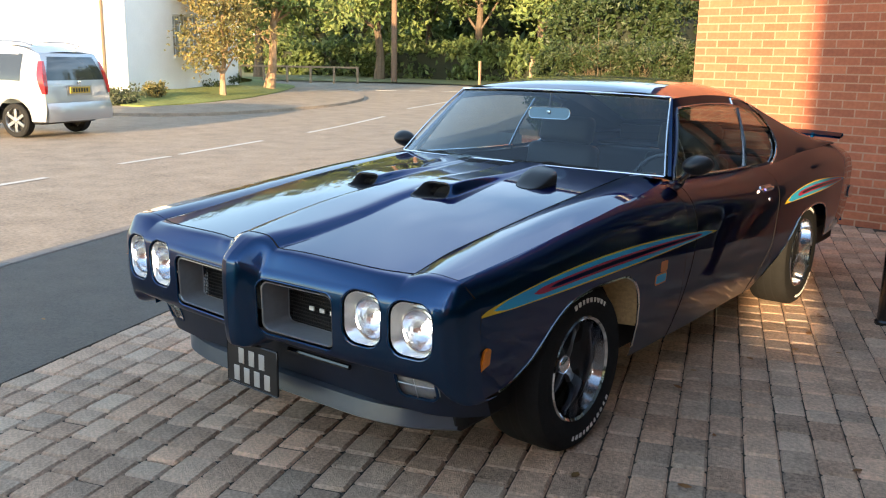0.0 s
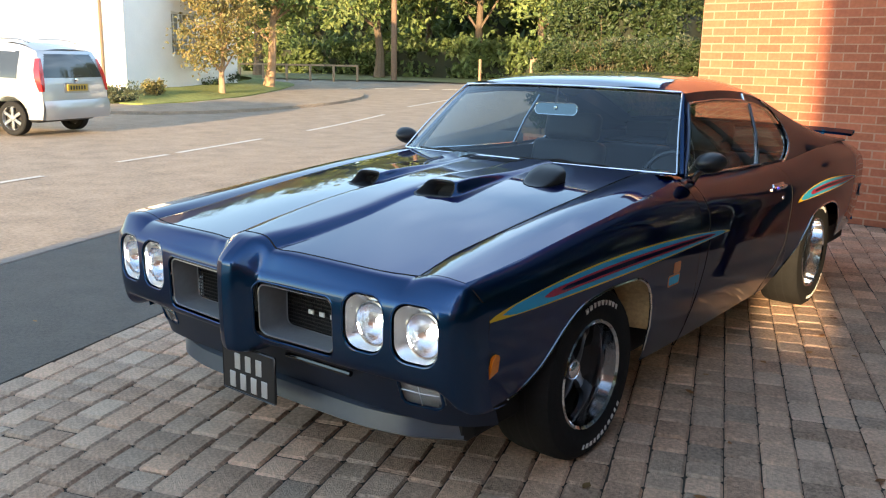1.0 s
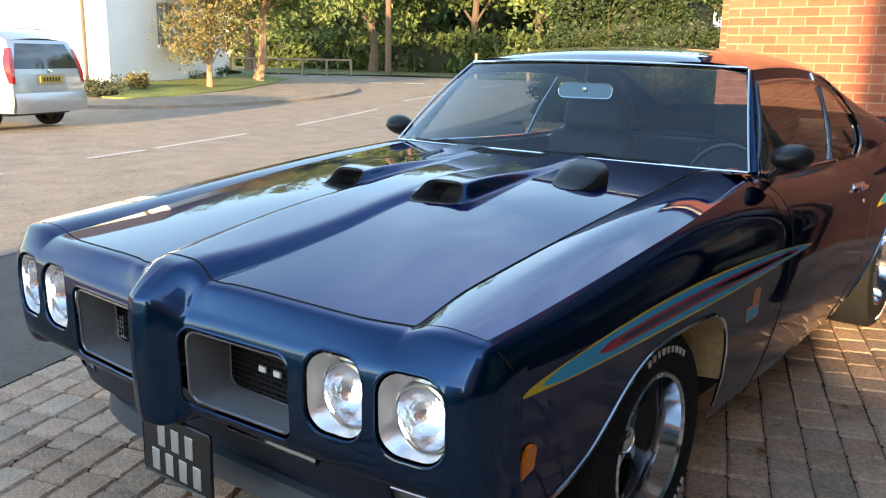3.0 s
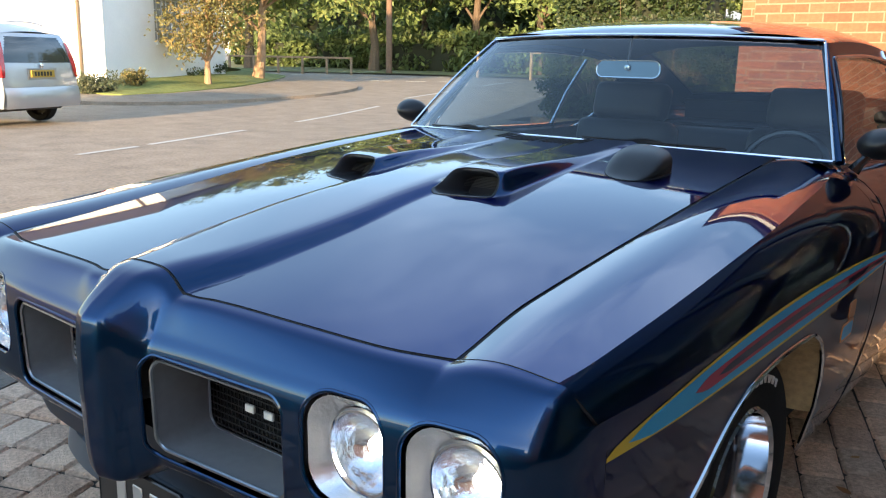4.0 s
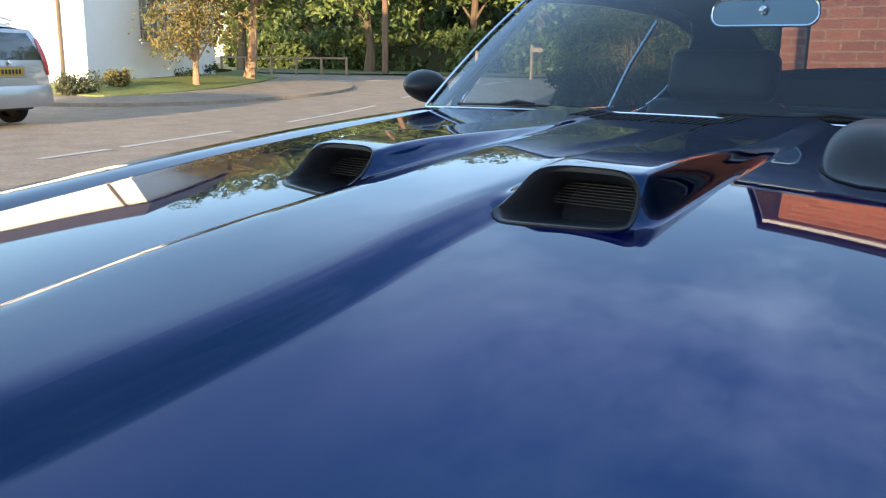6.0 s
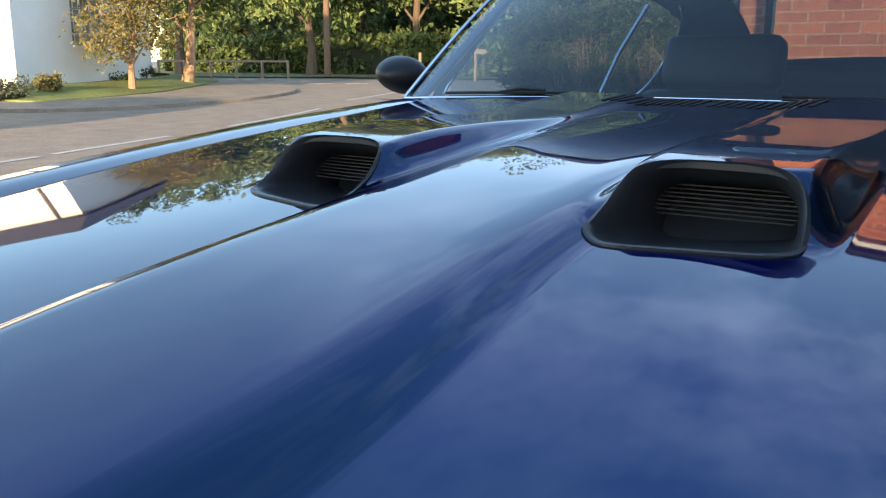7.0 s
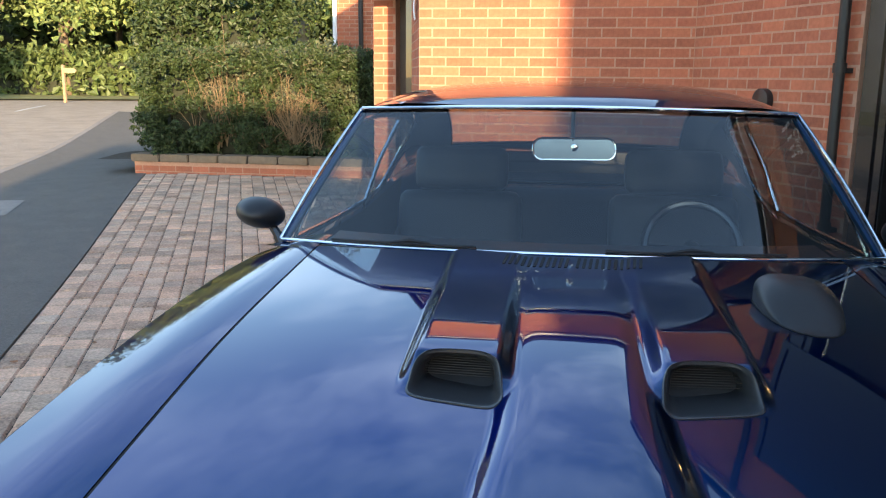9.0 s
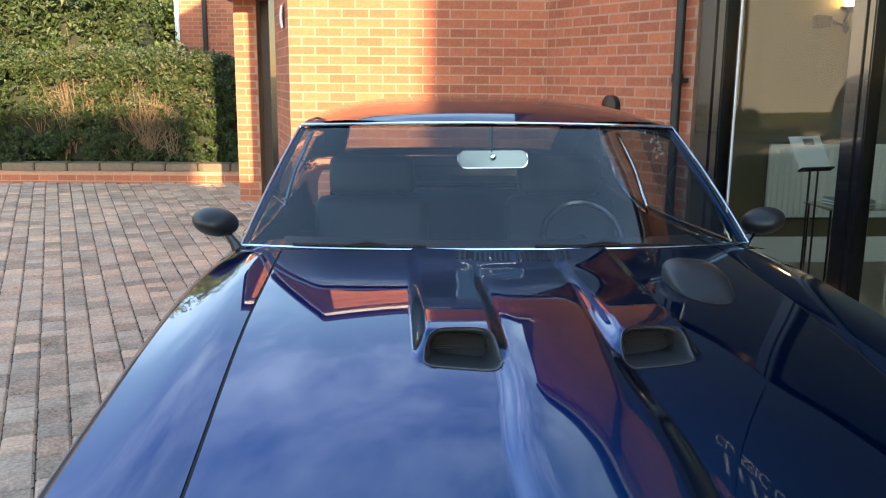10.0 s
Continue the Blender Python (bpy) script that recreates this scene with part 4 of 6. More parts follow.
def house_side(y, t):
    b = Vector((belt_x(y), y, shoulder_z(y)))
    e = Vector((roof_edge_x(y), y, roof_edge_z(y)))
    p = b.lerp(e, t)
    p.x += 0.02 * math.sin(math.pi * t)
    return p


def win_front(z):
    return 1.985 + (z - 1.0) * 0.80


def side_window(y, t):
    """Inside the glass area of the side windows."""
    p = house_side(y, t)
    if y < win_front(p.z) or t < 0.03 or p.z > roof_edge_z(y) - 0.045:
        return False
    if y < 2.99:
        return True
    return ((y - 2.99) / 0.49) ** 2.2 + (max(p.z - 1.10, (1.10 - p.z) * 1.35) / 0.235) ** 2.2 < 1


HS = sorted(set(span(1.96, 4.7, 180)))


def house(sg):
    def f(y, t):
        p = house_side(y, t)
        return (sg * p.x, p.y, p.z)
    def keep(y, t):
        p = house_side(y, t)
        return p.y > 1.90 + (p.z - 1.0) * 0.93 and not side_window(y, t)
    return grid(f, HS, span(0, 1, 60), keep)


two("roof_pillar", house, "paint", body)
outline = []
for k in range(21):
    y = 1.99 + 0.99 * k / 20
    outline.append((y, 0.03))
for k in range(31):
    a = -math.pi / 2 + math.pi * k / 30
    c, s = math.cos(a), math.sin(a)
    y = 2.99 + 0.49 * abs(c) ** (2 / 2.2)
    dz = 0.235 * abs(s) ** (2 / 2.2) * (1 if s > 0 else -1 / 1.35)
    z = 1.10 + dz
    outline.append((y, (z - shoulder_z(y)) / (roof_edge_z(y) - shoulder_z(y))))
for k in range(21):
    y = 2.98 - 0.74 * k / 20
    outline.append((y, (roof_edge_z(y) - 0.047 - shoulder_z(y)) / (roof_edge_z(y) - shoulder_z(y))))
for k in range(1, 12):
    z = 1.30 - 0.29 * k / 12
    y = win_front(z)
    outline.append((y, (z - shoulder_z(y)) / (roof_edge_z(y) - shoulder_z(y))))
for sg in (1, -1):
    sw = part("side_window", grid(lambda y, t: (lambda p: (sg * (p.x - 0.012), p.y, p.z))(house_side(y, t)), span(1.97, 3.5, 40), span(0.0, 0.97, 20), lambda y, t: side_window(y - 0.006, t) or side_window(y + 0.006, t) or side_window(y, t + 0.03) or side_window(y, t - 0.04)), "glass", car, "raised side window")
    sw.visible_shadow = False
    pts = [house_side(y, t) for y, t in outline]
    part("window_trim", tube([(sg * (p.x + 0.002), p.y, p.z) for p in pts], 0.0065, True, 6), "chrome", sw, "bright side window moulding")
    a, b = house_side(2.945, 0.03), house_side(3.055, 0.84)
    part("division_bar", tube([(sg * (p.x - 0.004), p.y, p.z) for p in (a, a.lerp(b, 0.5) + Vector((0.012, 0, 0)), b)], 0.009, sides=6), "chrome", sw)
    pts = [Vector((sg * (0.806 - 0.16 * t), 1.915 + 0.315 * t, 1.0 + 0.345 * t)) for t in span(0, 1, 14)]
    part("pillar_trim", tube(pts, 0.012, sides=8), "paint", body)

# rear deck, tail
part("deck", grid(lambda y, f: (f * shoulder_x(y), y, shoulder_z(y) + 0.025 * (1 - f * f) - 0.1 * smooth(5.05, 5.2, y) ** 2), span(4.15, 5.2, 24), span(-1, 1, 24)), "paint", body)
part("tail_panel", grid(lambda f, t: (f * (shoulder_x(5.2) * (1 - t) + side_x(5.2, 0.4) * t), 5.2 + 0.05 * math.sin(math.pi * t), 0.86 - 0.5 * t), span(-1, 1, 20), span(0, 1, 10)), "paint", body)
part("rear_bumper", tube([(f * 0.86, 5.21 - 0.05 * f * f, 0.60) for f in span(-1, 1, 16)], 0.05, sides=10), "chrome", car, "chrome rear bumper")
part("rear_spoiler", grid(lambda f, k: (f * 0.80, 4.80 + 0.10 * abs(f) ** 3 + (0.0, 0.085, 0.092, 0.008)[k], 1.045 - 0.02 * abs(f) ** 4 + (0.0, 0.022, 0.0, -0.018)[k]), span(-1, 1, 24), range(4), closed_v=True), "paint", car, "raised rear deck spoiler")
two("spoiler_post", lambda sg: tube([(sg * 0.6, 4.86, 0.96), (sg * 0.62, 4.865, 1.045)], 0.014, sides=8), "paint", car)


# mirrors, handles, wipers
def mirror_shell(sg):
    bm = bmesh.new()
    bmesh.ops.create_icosphere(bm, subdivisions=4, radius=1)
    for v in bm.verts:
        x, y, z = v.co
        cut = min(y, 0.30)
        k = 1 - 0.28 * max(-y, 0)
        v.co = Vector((sg * (0.905 + 0.074 * x * k), 1.985 + 0.072 * cut, 1.060 + 0.047 * z * k + 0.006 * x))
    return bm


for sg in (1, -1):
    mr = part("door_mirror", mirror_shell(sg), "black", car, "black bullet door mirror")
    part("mirror_stalk", tube([(sg * 0.835, 1.97, 0.975), (sg * 0.85, 1.975, 1.0), (sg * 0.875, 1.985, 1.03)], [0.020, 0.014, 0.012], sides=8), "gloss_black", mr)
    part("mirror_face", lathe([(0, 0.001), (0, 0.042)], "y", 24, centre=(sg * 0.905, 2.0075, 1.060)), "mirror", mr)
    h = part("door_handle", tube([(sg * (side_x(y, 0.864) + 0.02), y, 0.864) for y in span(2.83, 2.96, 8)], [0.008, 0.011, 0.012, 0.012, 0.012, 0.012, 0.011, 0.008], sides=8), "chrome", car, "chrome door handle")
    part("handle_plate", prism(rounded(2.815, 0.848, 2.985, 0.880, 0.015), lambda y, z: (sg * (side_x(y, z) - 0.002), y, z), lambda y, z: (sg * (side_x(y, z) + 0.006), y, z)), "chrome", h)
    part("door_lock", lathe([(0.0, 0.012), (0.006, 0.010), (0.007, 0.001)], "x", 16, centre=(sg * (side_x(2.93, 0.80) - 0.001), 2.93, 0.80)), "chrome", car)
for f0, f1, fk in ((-0.80, -0.30, -0.52), (0.10, 0.66, 0.36)):
    wp = part("wiper", tube([ws(f, 0.022) + Vector((0, -0.003, 0.005)) for f in span(f0, f1, 14)], 0.0032, sides=6), "black", car, "black wiper at rest")
    part("wiper_arm", tube([ws(fk - 0.08, 0.018) + Vector((0, -0.004, 0.006)), ws(fk, 0.034) + Vector((0, -0.004, 0.008)), ws(fk + 0.07, 0.026) + Vector((0, -0.004, 0.007))], [0.003, 0.006, 0.003], sides=6), "black", wp)


# seams as thin dark lines on the skin
def line_on_side(pts, sg, w=0.0028):
    return tube([(sg * (side_x(y, z) - 0.0006), y, z) for y, z in pts], w, sides=5)


for sg in (1, -1):
    part("door_gap", line_on_side([(1.935 - 0.04 * smooth(0.98, 0.9, z) - 0.10 * smooth(0.75, 0.3, z), z) for z in span(0.985, 0.24, 22)], sg), "seam", car)
    part("door_gap", line_on_side([(3.10 - 0.03 * smooth(0.9, 0.5, z) - 0.22 * smooth(0.55, 0.26, z), z) for z in span(0.85, 0.26, 22)], sg), "seam", car)
    part("bumper_gap", line_on_side([(0.206 + 0.058 * smooth(0.84, 0.73, z), z) for z in span(0.835, 0.66, 14)], sg), "seam", car)
    part("bumper_gap", tube([(sg * nose(x, 0).x, 0.204, nose(x, 0).z - 0.0012) for x in span(0.70, 0.877, 14)], 0.0022, sides=5), "seam", car)
    part("hood_gap", tube([(sg * side_seam_x(y), y, side_seam_z(y) - 0.004) for y in span(0.2, 1.75, 40)], 0.004, sides=5), "seam", car)
part("hood_gap", tube([(x, seam_y(abs(x)) + 0.002, hood_z(x, seam_y(abs(x))) - 0.004) for x in span(-0.70, 0.70, 80)], 0.0045, sides=5), "seam", car)


# coloured stripes
def blade(y0, z0, y1, z1, up, down, sg, lift, mat, n=50):
    """A long pointed blade on the body side; up and down give its edges along it."""
    bm = bmesh.new()
    rows = []
    for k in range(n + 1):
        t = k / n
        y = y0 + (y1 - y0) * t
        zc = z0 + (z1 - z0) * t
        a, b = zc + up(t), zc + down(t)
        rows.append([bm.verts.new((sg * (side_x(y, z) + lift), y, z)) for z in (a, (a * 2 + b) / 3, (a + b * 2) / 3, b)])
    for k in range(n):
        for j in range(3):
            bm.faces.new((rows[k][j], rows[k + 1][j], rows[k + 1][j + 1], rows[k][j + 1]))
    return bm


def hump(t, p=0.55):
    return (4 * t * (1 - t)) ** p if 0 < t < 1 else 0.0


def stripes(ends, up, down, sg, name):
    y0, z0, y1, z1 = ends
    L = y1 - y0
    root = part(name, blade(y0, z0, y1, z1, up, down, sg, 0.0012, "yellow"), "yellow", car, "yellow, blue and red side stripe")
    for mat, cut, lift in (("blue", 0.15, 0.0018), ("red", 0.60, 0.0024), ("paint", 0.80, 0.0030)):
        e = cut * 0.16 * L
        mid = lambda t: (up(t) + down(t)) / 2
        def mapped(fn, t):
            s = (e * 1.6 + (L - 2.6 * e) * t) / L
            k = 1 - cut
            return mid(s) + (fn(s) - mid(s)) * k * min(1, 3 * hump(t, 0.6))
        s0, s1 = e * 1.6 / L, (L - e) / L
        part("stripe_band", blade(y0 + e * 1.6, z0 + (z1 - z0) * s0, y1 - e, z0 + (z1 - z0) * s1, lambda t: mapped(up, t), lambda t: mapped(down, t), sg, lift, mat), mat, root)


for sg in (1, -1):
    stripes((0.251, 0.714, 2.142, 0.738), lambda t: 0.074 * math.sin(math.pi * t ** 0.80) ** 0.75 if 0 < t < 1 else 0, lambda t: -0.010 * math.sin(math.pi * t) if 0 < t < 1 else 0, sg, "front_stripe")
    stripes((3.193, 0.741, 4.72, 0.752), lambda t: 0.076 * math.sin(math.pi * t ** 0.72) ** 0.85 if 0 < t < 1 else 0, lambda t: -0.006 * math.sin(math.pi * t) if 0 < t < 1 else 0, sg, "rear_stripe")
    dec = part("fender_badge", prism(rounded(1.49, 0.585, 1.60, 0.635, 0.012), lambda y, z: (sg * (side_x(y, z) - 0.001), y, z), lambda y, z: (sg * (side_x(y, z) + 0.0015), y, z)), "orange", car, "small orange and blue fender badge")
    part("badge_top", prism(rounded(1.535, 0.637, 1.60, 0.685, 0.010), lambda y, z: (sg * (side_x(y, z) - 0.001), y, z), lambda y, z: (sg * (side_x(y, z) + 0.0015), y, z)), "orange", dec)
    part("badge_face", prism(rounded(1.497, 0.592, 1.593, 0.628, 0.010), lambda y, z: (sg * side_x(y, z), y, z), lambda y, z: (sg * (side_x(y, z) + 0.0022), y, z)), "blue", dec)


# wheels
def wheel(x_out, y, sg, radius, name_label):
    w = part("wheel", lathe([(0.0, radius - 0.126), (0.006, radius - 0.12), (0.014, radius - 0.065), (0.006, radius - 0.022), (-0.016, radius - 0.003), (-0.05, radius), (-0.19, radius), (-0.222, radius - 0.006), (-0.236, radius - 0.05), (-0.225, radius - 0.126)], "x", 64), "rubber", car, name_label)
    w.matrix_basis = pose(sg * x_out, y, radius, 0, 0, 0 if sg > 0 else 180)
    R = radius - 0.124
    part("rim", lathe([(0.004, R + 0.002), (0.010, R - 0.004), (0.002, R - 0.014), (-0.04, R - 0.020), (-0.12, R - 0.038), (-0.2, R - 0.02)], "x", 56), "chrome", w, "polished rim")
    for k in range(5):
        a = k * math.tau / 5 + 0.3
        bm = bmesh.new()
        q = Matrix.Rotation(a, 4, "X")
        rows = []
        for r, hw, x in ((0.035, 0.030, -0.075), (0.09, 0.022, -0.085), (0.13, 0.020, -0.098), (R - 0.034, 0.026, -0.112)):
            rows.append([bm.verts.new(q @ Vector(p)) for p in ((x - 0.02, -hw, r), (x, -hw * 0.75, r), (x + 0.004, 0, r), (x, hw * 0.75, r), (x - 0.02, hw, r))])
        for i in range(3):
            for j in range(4):
                bm.faces.new((rows[i][j], rows[i + 1][j], rows[i + 1][j + 1], rows[i][j + 1]))
        part("spoke", bm, "gunmetal", w, "dark grey wheel spoke")
    part("brake_drum", lathe([(-0.135, 0.001), (-0.135, 0.16), (-0.18, 0.16)], "x", 32), "iron", w)
    part("hub_cap", lathe([(-0.10, 0.042), (-0.072, 0.040), (-0.062, 0.032), (-0.058, 0.016), (-0.057, 0.001)], "x", 32), "chrome", w, "chrome centre cap")
    # raised white sidewall marks
    for start, n, step in ((1.02, 9, 0.105), (-1.75, 11, 0.105)):
        for k in range(n):
            a = start + k * step
            rr = radius - 0.058
            bm = bmesh.new()
            da = 0.030 if k % 3 else 0.020
            q = [bm.verts.new((0.0152, r * math.cos(t), r * math.sin(t))) for r, t in ((rr - 0.009, a - da), (rr - 0.009, a + da), (rr + 0.009, a + da), (rr + 0.009, a - da))]
            bm.faces.new(q)
            r = bmesh.ops.extrude_face_region(bm, geom=bm.faces[:])
            for v in r["geom"]:
                if isinstance(v, bmesh.types.BMVert):
                    v.co.x -= 0.006
            part("sidewall_mark", bm, "white", w)
    # tread grooves
    for x in (-0.075, -0.12, -0.165):
        part("tread_groove", lathe([(x - 0.004, radius + 0.0006), (x + 0.004, radius + 0.0006)], "x", 64), "seam", w)
    return w


for sg in (1, -1):
    wheel(0.900, 0.98, sg, 0.338, "wide black tyre with white sidewall marks on a polished five-spoke wheel")
    wheel(0.905, 3.825, sg, 0.345, "wide black tyre with white sidewall marks on a polished five-spoke wheel")

# ---- cabin ----
dash = part("dashboard", grid(lambda f, t: Vector((f * 0.70, 1.74 + 0.10 * abs(f) ** 2 + (0, 0.28, 0.36, 0.37)[t], (0.985, 0.99, 0.95, 0.70)[t])), span(-1, 1, 20), range(4)), "vinyl", car)
bm = bmesh.new()
for k in range(1):
    c = Vector((0.44, 2.62, 0.875))
    tilt = Matrix.Translation(c) @ Euler((radians(62), 0, 0)).to_matrix().to_4x4()
    tube([tilt @ Vector((0.165 * math.cos(a), 0.165 * math.sin(a), 0)) for a in span(0, math.tau * 35 / 36, 36)], 0.015, True, 8, bm)
sw_ = part("steering_wheel", bm, "gloss_black", car, "dark three-spoke steering wheel")
bm = bmesh.new()
for a in (0.0, math.pi, -math.pi / 2):
    tube([tilt @ Vector((0, 0, -0.02)), tilt @ Vector((0.18 * math.cos(a), 0.18 * math.sin(a), 0))], 0.010, sides=6, bm=bm)
part("wheel_spokes", bm, "chrome", sw_)
part("steering_column", tube([tilt @ Vector((0, 0, -0.01)), (0.46, 1.95, 0.80)], 0.03, sides=10), "vinyl", sw_)


def cushion(lo, hi, r, m=None):
    return box(lo, hi, r, m=m, seg=3)


for sg in (1, -1):
    st = part("front_seat", cushion((sg * 0.42 - 0.25, 2.45, 0.42), (sg * 0.42 + 0.25, 2.98, 0.60), 0.06), "vinyl", car, "black vinyl bucket seat")
    lean = Matrix.Translation((sg * 0.42, 2.90, 0.52)) @ Euler((radians(-14), 0, 0)).to_matrix().to_4x4()
    part("backrest", cushion((-0.25, -0.07, 0), (0.25, 0.07, 0.50), 0.06, lean), "vinyl", st)
    part("headrest", cushion((-0.19, -0.05, 0.50), (0.19, 0.06, 0.68), 0.05, lean), "vinyl", st)
rear = part("rear_seat", cushion((-0.62, 3.35, 0.42), (0.62, 3.85, 0.60), 0.06), "vinyl", car)
part("backrest", cushion((-0.62, 3.75, 0.5), (0.62, 3.95, 0.93), 0.06), "vinyl", rear)
part("parcel_shelf", box((-0.66, 3.9, 0.93), (0.66, 4.3, 0.95), 0.01), "vinyl", car)
part("rear_bulkhead", box((-0.66, 4.27, 0.90), (0.66, 4.29, 1.065), 0.004), "vinyl", car)
part("cabin_floor", box((-0.80, 1.8, 0.40), (0.80, 4.0, 0.44), 0.0), "carpet", car)
two("door_card", lambda sg: grid(lambda y, t: (sg * (shoulder_x(y) - 0.03 + 0.06 * t), y, shoulder_z(y) - 0.01 - 0.5 * t), span(1.9, 3.8, 10), span(0, 1, 4)), "vinyl", car)
mt = Matrix.Translation((0.005, 2.125, 1.252)) @ Euler((radians(-11), 0, radians(6))).to_matrix().to_4x4()

frame_line = rounded(-0.120, -0.031, 0.120, 0.031, 0.026)
rv = part("rear_view_mirror", prism(frame_line, lambda u, v: mt @ Vector((u, -0.006, v)), lambda u, v: mt @ Vector((u, 0.010, v))), "mirror_back", car, "bright metal rear-view mirror")
part("mirror_rim", tube([mt @ Vector((u, -0.006, v)) for u, v in frame_line], 0.0035, True, 6), "chrome", rv)
part("mirror_pivot", lathe([(-0.016, 0.001), (-0.014, 0.010), (-0.004, 0.012)], "y", 16, centre=(0.005, 2.125, 1.258)), "chrome", rv)
part("mirror_glass", prism(rounded(-0.116, -0.026, 0.116, 0.026, 0.022), lambda u, v: mt @ Vector((u, 0.0115, v)), lambda u, v: mt @ Vector((u, 0.0135, v))), "mirror", rv)
part("mirror_arm", tube([(0, 2.128, 1.275), (0, 2.145, 1.37)], 0.006, sides=8), "gunmetal", rv)
# grille badge as plain white blocks
for x in (0.226, 0.280, 0.334):
    part("grille_badge", box((x - 0.013, 0.182, 0.618), (x + 0.013, 0.189, 0.634), 0.002), "white", car, "small white badge block on the grille")


# ---- foliage ----
def leaves(n, place, size, mat, rng, droop=0.4):
    """Many small folded leaves; place(rng) gives a point."""
    vs, fs = [], []
    for _ in range(n):
        p = Vector(place(rng))
        a = Vector((rng.gauss(0, 1), rng.gauss(0, 1), rng.gauss(0, 1) - droop)).normalized()
        b = a.cross(Vector((rng.gauss(0, 1), rng.gauss(0, 1), rng.gauss(0, 1)))).normalized()
        s = size * (0.6 + 0.8 * rng.random())
        c = a.cross(b) * s * 0.18
        k = len(vs)
        vs += [p - a * s * 0.5, p + b * s * 0.32 + c, p + a * s * 0.6, p - b * s * 0.32 + c]
        fs += [(k, k + 1, k + 2), (k, k + 2, k + 3)]
    me = bpy.data.meshes.new("leaves")
    me.from_pydata([tuple(v) for v in vs], [], fs)
    me.materials.append(M[mat])
    return me


def limbs(rng, base, height, spread, r, count, lean=(0, 0), start=0.3):
    """A tapered trunk with limbs; returns its mesh and the limb tips."""
    bm = bmesh.new()
    tips = []
    top = Vector(base) + Vector((lean[0], lean[1], height))
    pts = []
    for i in range(9):
        t = i / 8
        p = Vector(base).lerp(top, t) + Vector((rng.gauss(0, 1), rng.gauss(0, 1), 0)) * 0.03 * height * t * (1 - t)
        pts.append(p)
    tube(pts, [r * (1.35 if i == 0 else 1 - 0.75 * i / 8) for i in range(9)], sides=9, bm=bm)
    for k in range(count):
        t = start + (0.95 - start) * (k + rng.random()) / count
        a = rng.random() * math.tau
        p0 = pts[int(t * 8)]
        out = Vector((math.cos(a), math.sin(a), 0.5 + 0.8 * rng.random())).normalized() * spread * (1.15 - t * 0.6) * (0.6 + 0.5 * rng.random())
        mid = p0 + out * 0.5 + Vector((0, 0, 0.06 * spread))
        tip = p0 + out
        tube([p0, mid, tip], [r * 0.45 * (1.1 - t), r * 0.25 * (1.1 - t), r * 0.06], sides=6, bm=bm)
        tips += [mid, tip]
        for j in range(2):
            q = mid + Vector((rng.gauss(0, 1), rng.gauss(0, 1), rng.gauss(0.3, 0.6))) * spread * 0.25
            tube([mid, q], [r * 0.15, r * 0.03], sides=5, bm=bm)
            tips.append(q)
    tips.append(top)
    return bm, tips


def tree(label, base, height, spread, trunk_r, n_leaves, leaf, mat, seed, count=12, clump=0.55, low=0.3, lean=(0, 0), bark="bark", start=0.3):
    rng = random.Random(seed)
    t = thing("tree", label, "tree", at=base)
    bm, tips = limbs(rng, (0, 0, 0), height, spread, trunk_r, count, lean, start)
    part("trunk", bm, bark, t)
    tips = [p for p in tips if p.z > height * low]
    clumps = []
    for p in tips:
        for _ in range(3):
            clumps.append((p + Vector((rng.gauss(0, 1), rng.gauss(0, 1), rng.gauss(0, 0.7))) * clump * 0.8, clump * (0.5 + 0.8 * rng.random())))

    def place(r):
        c, s = r.choice(clumps)
        d = Vector((r.gauss(0, 1), r.gauss(0, 1), r.gauss(0, 0.8)))
        return c + d.normalized() * s * (0.55 + 0.45 * r.random())
    me = leaves(n_leaves, place, leaf, mat, rng)
    ob = new("crown", me)
    ob.parent = t
    return t


# ---- showroom beside the car ----
SW = Vector((0.904, 0.427, 0))                           # from the glass into the room
J = Vector((1.79, 5.20, 0))
TOP = 2.95


def on_front(s, depth, z):
    return J + SD * s + SW * depth + Vector((0, 0, z))


def front_box(s0, s1, d0, d1, z0, z1, bevel=0.004):
    bm = prism([(0, 0), (1, 0), (1, 1), (0, 1)], lambda u, v: on_front(s0 + (s1 - s0) * u, d0 + (d1 - d0) * v, z0), lambda u, v: on_front(s0 + (s1 - s0) * u, d0 + (d1 - d0) * v, z1))
    if bevel:
        bmesh.ops.bevel(bm, geom=bm.edges[:], offset=bevel, segments=2, affect="EDGES")
    return bm


shop = thing("shop_window", "black-framed full-height showroom window in a brick front", "window", "structure")
for s0, s1 in ((0.08, 0.30), (1.23, 1.38), (2.40, 2.54), (3.64, 3.78), (4.88, 5.02), (6.12, 6.26), (7.36, 7.50), (8.64, 8.86)):
    fr = part("window_frame", front_box(s0, s1, -0.05, 0.08, 0.0, TOP, 0.008), "gloss_black", shop)
    part("frame_rib", front_box(s0 + (s1 - s0) * 0.55, s0 + (s1 - s0) * 0.68, -0.065, -0.048, 0.0, TOP, 0.003), "gloss_black", fr)
part("window_head", front_box(0.02, 8.86, -0.05, 0.08, TOP, TOP + 0.1), "gloss_black", shop)
part("window_sill", front_box(0.02, 8.86, -0.05, 0.08, -0.02, 0.05), "gloss_black", shop)
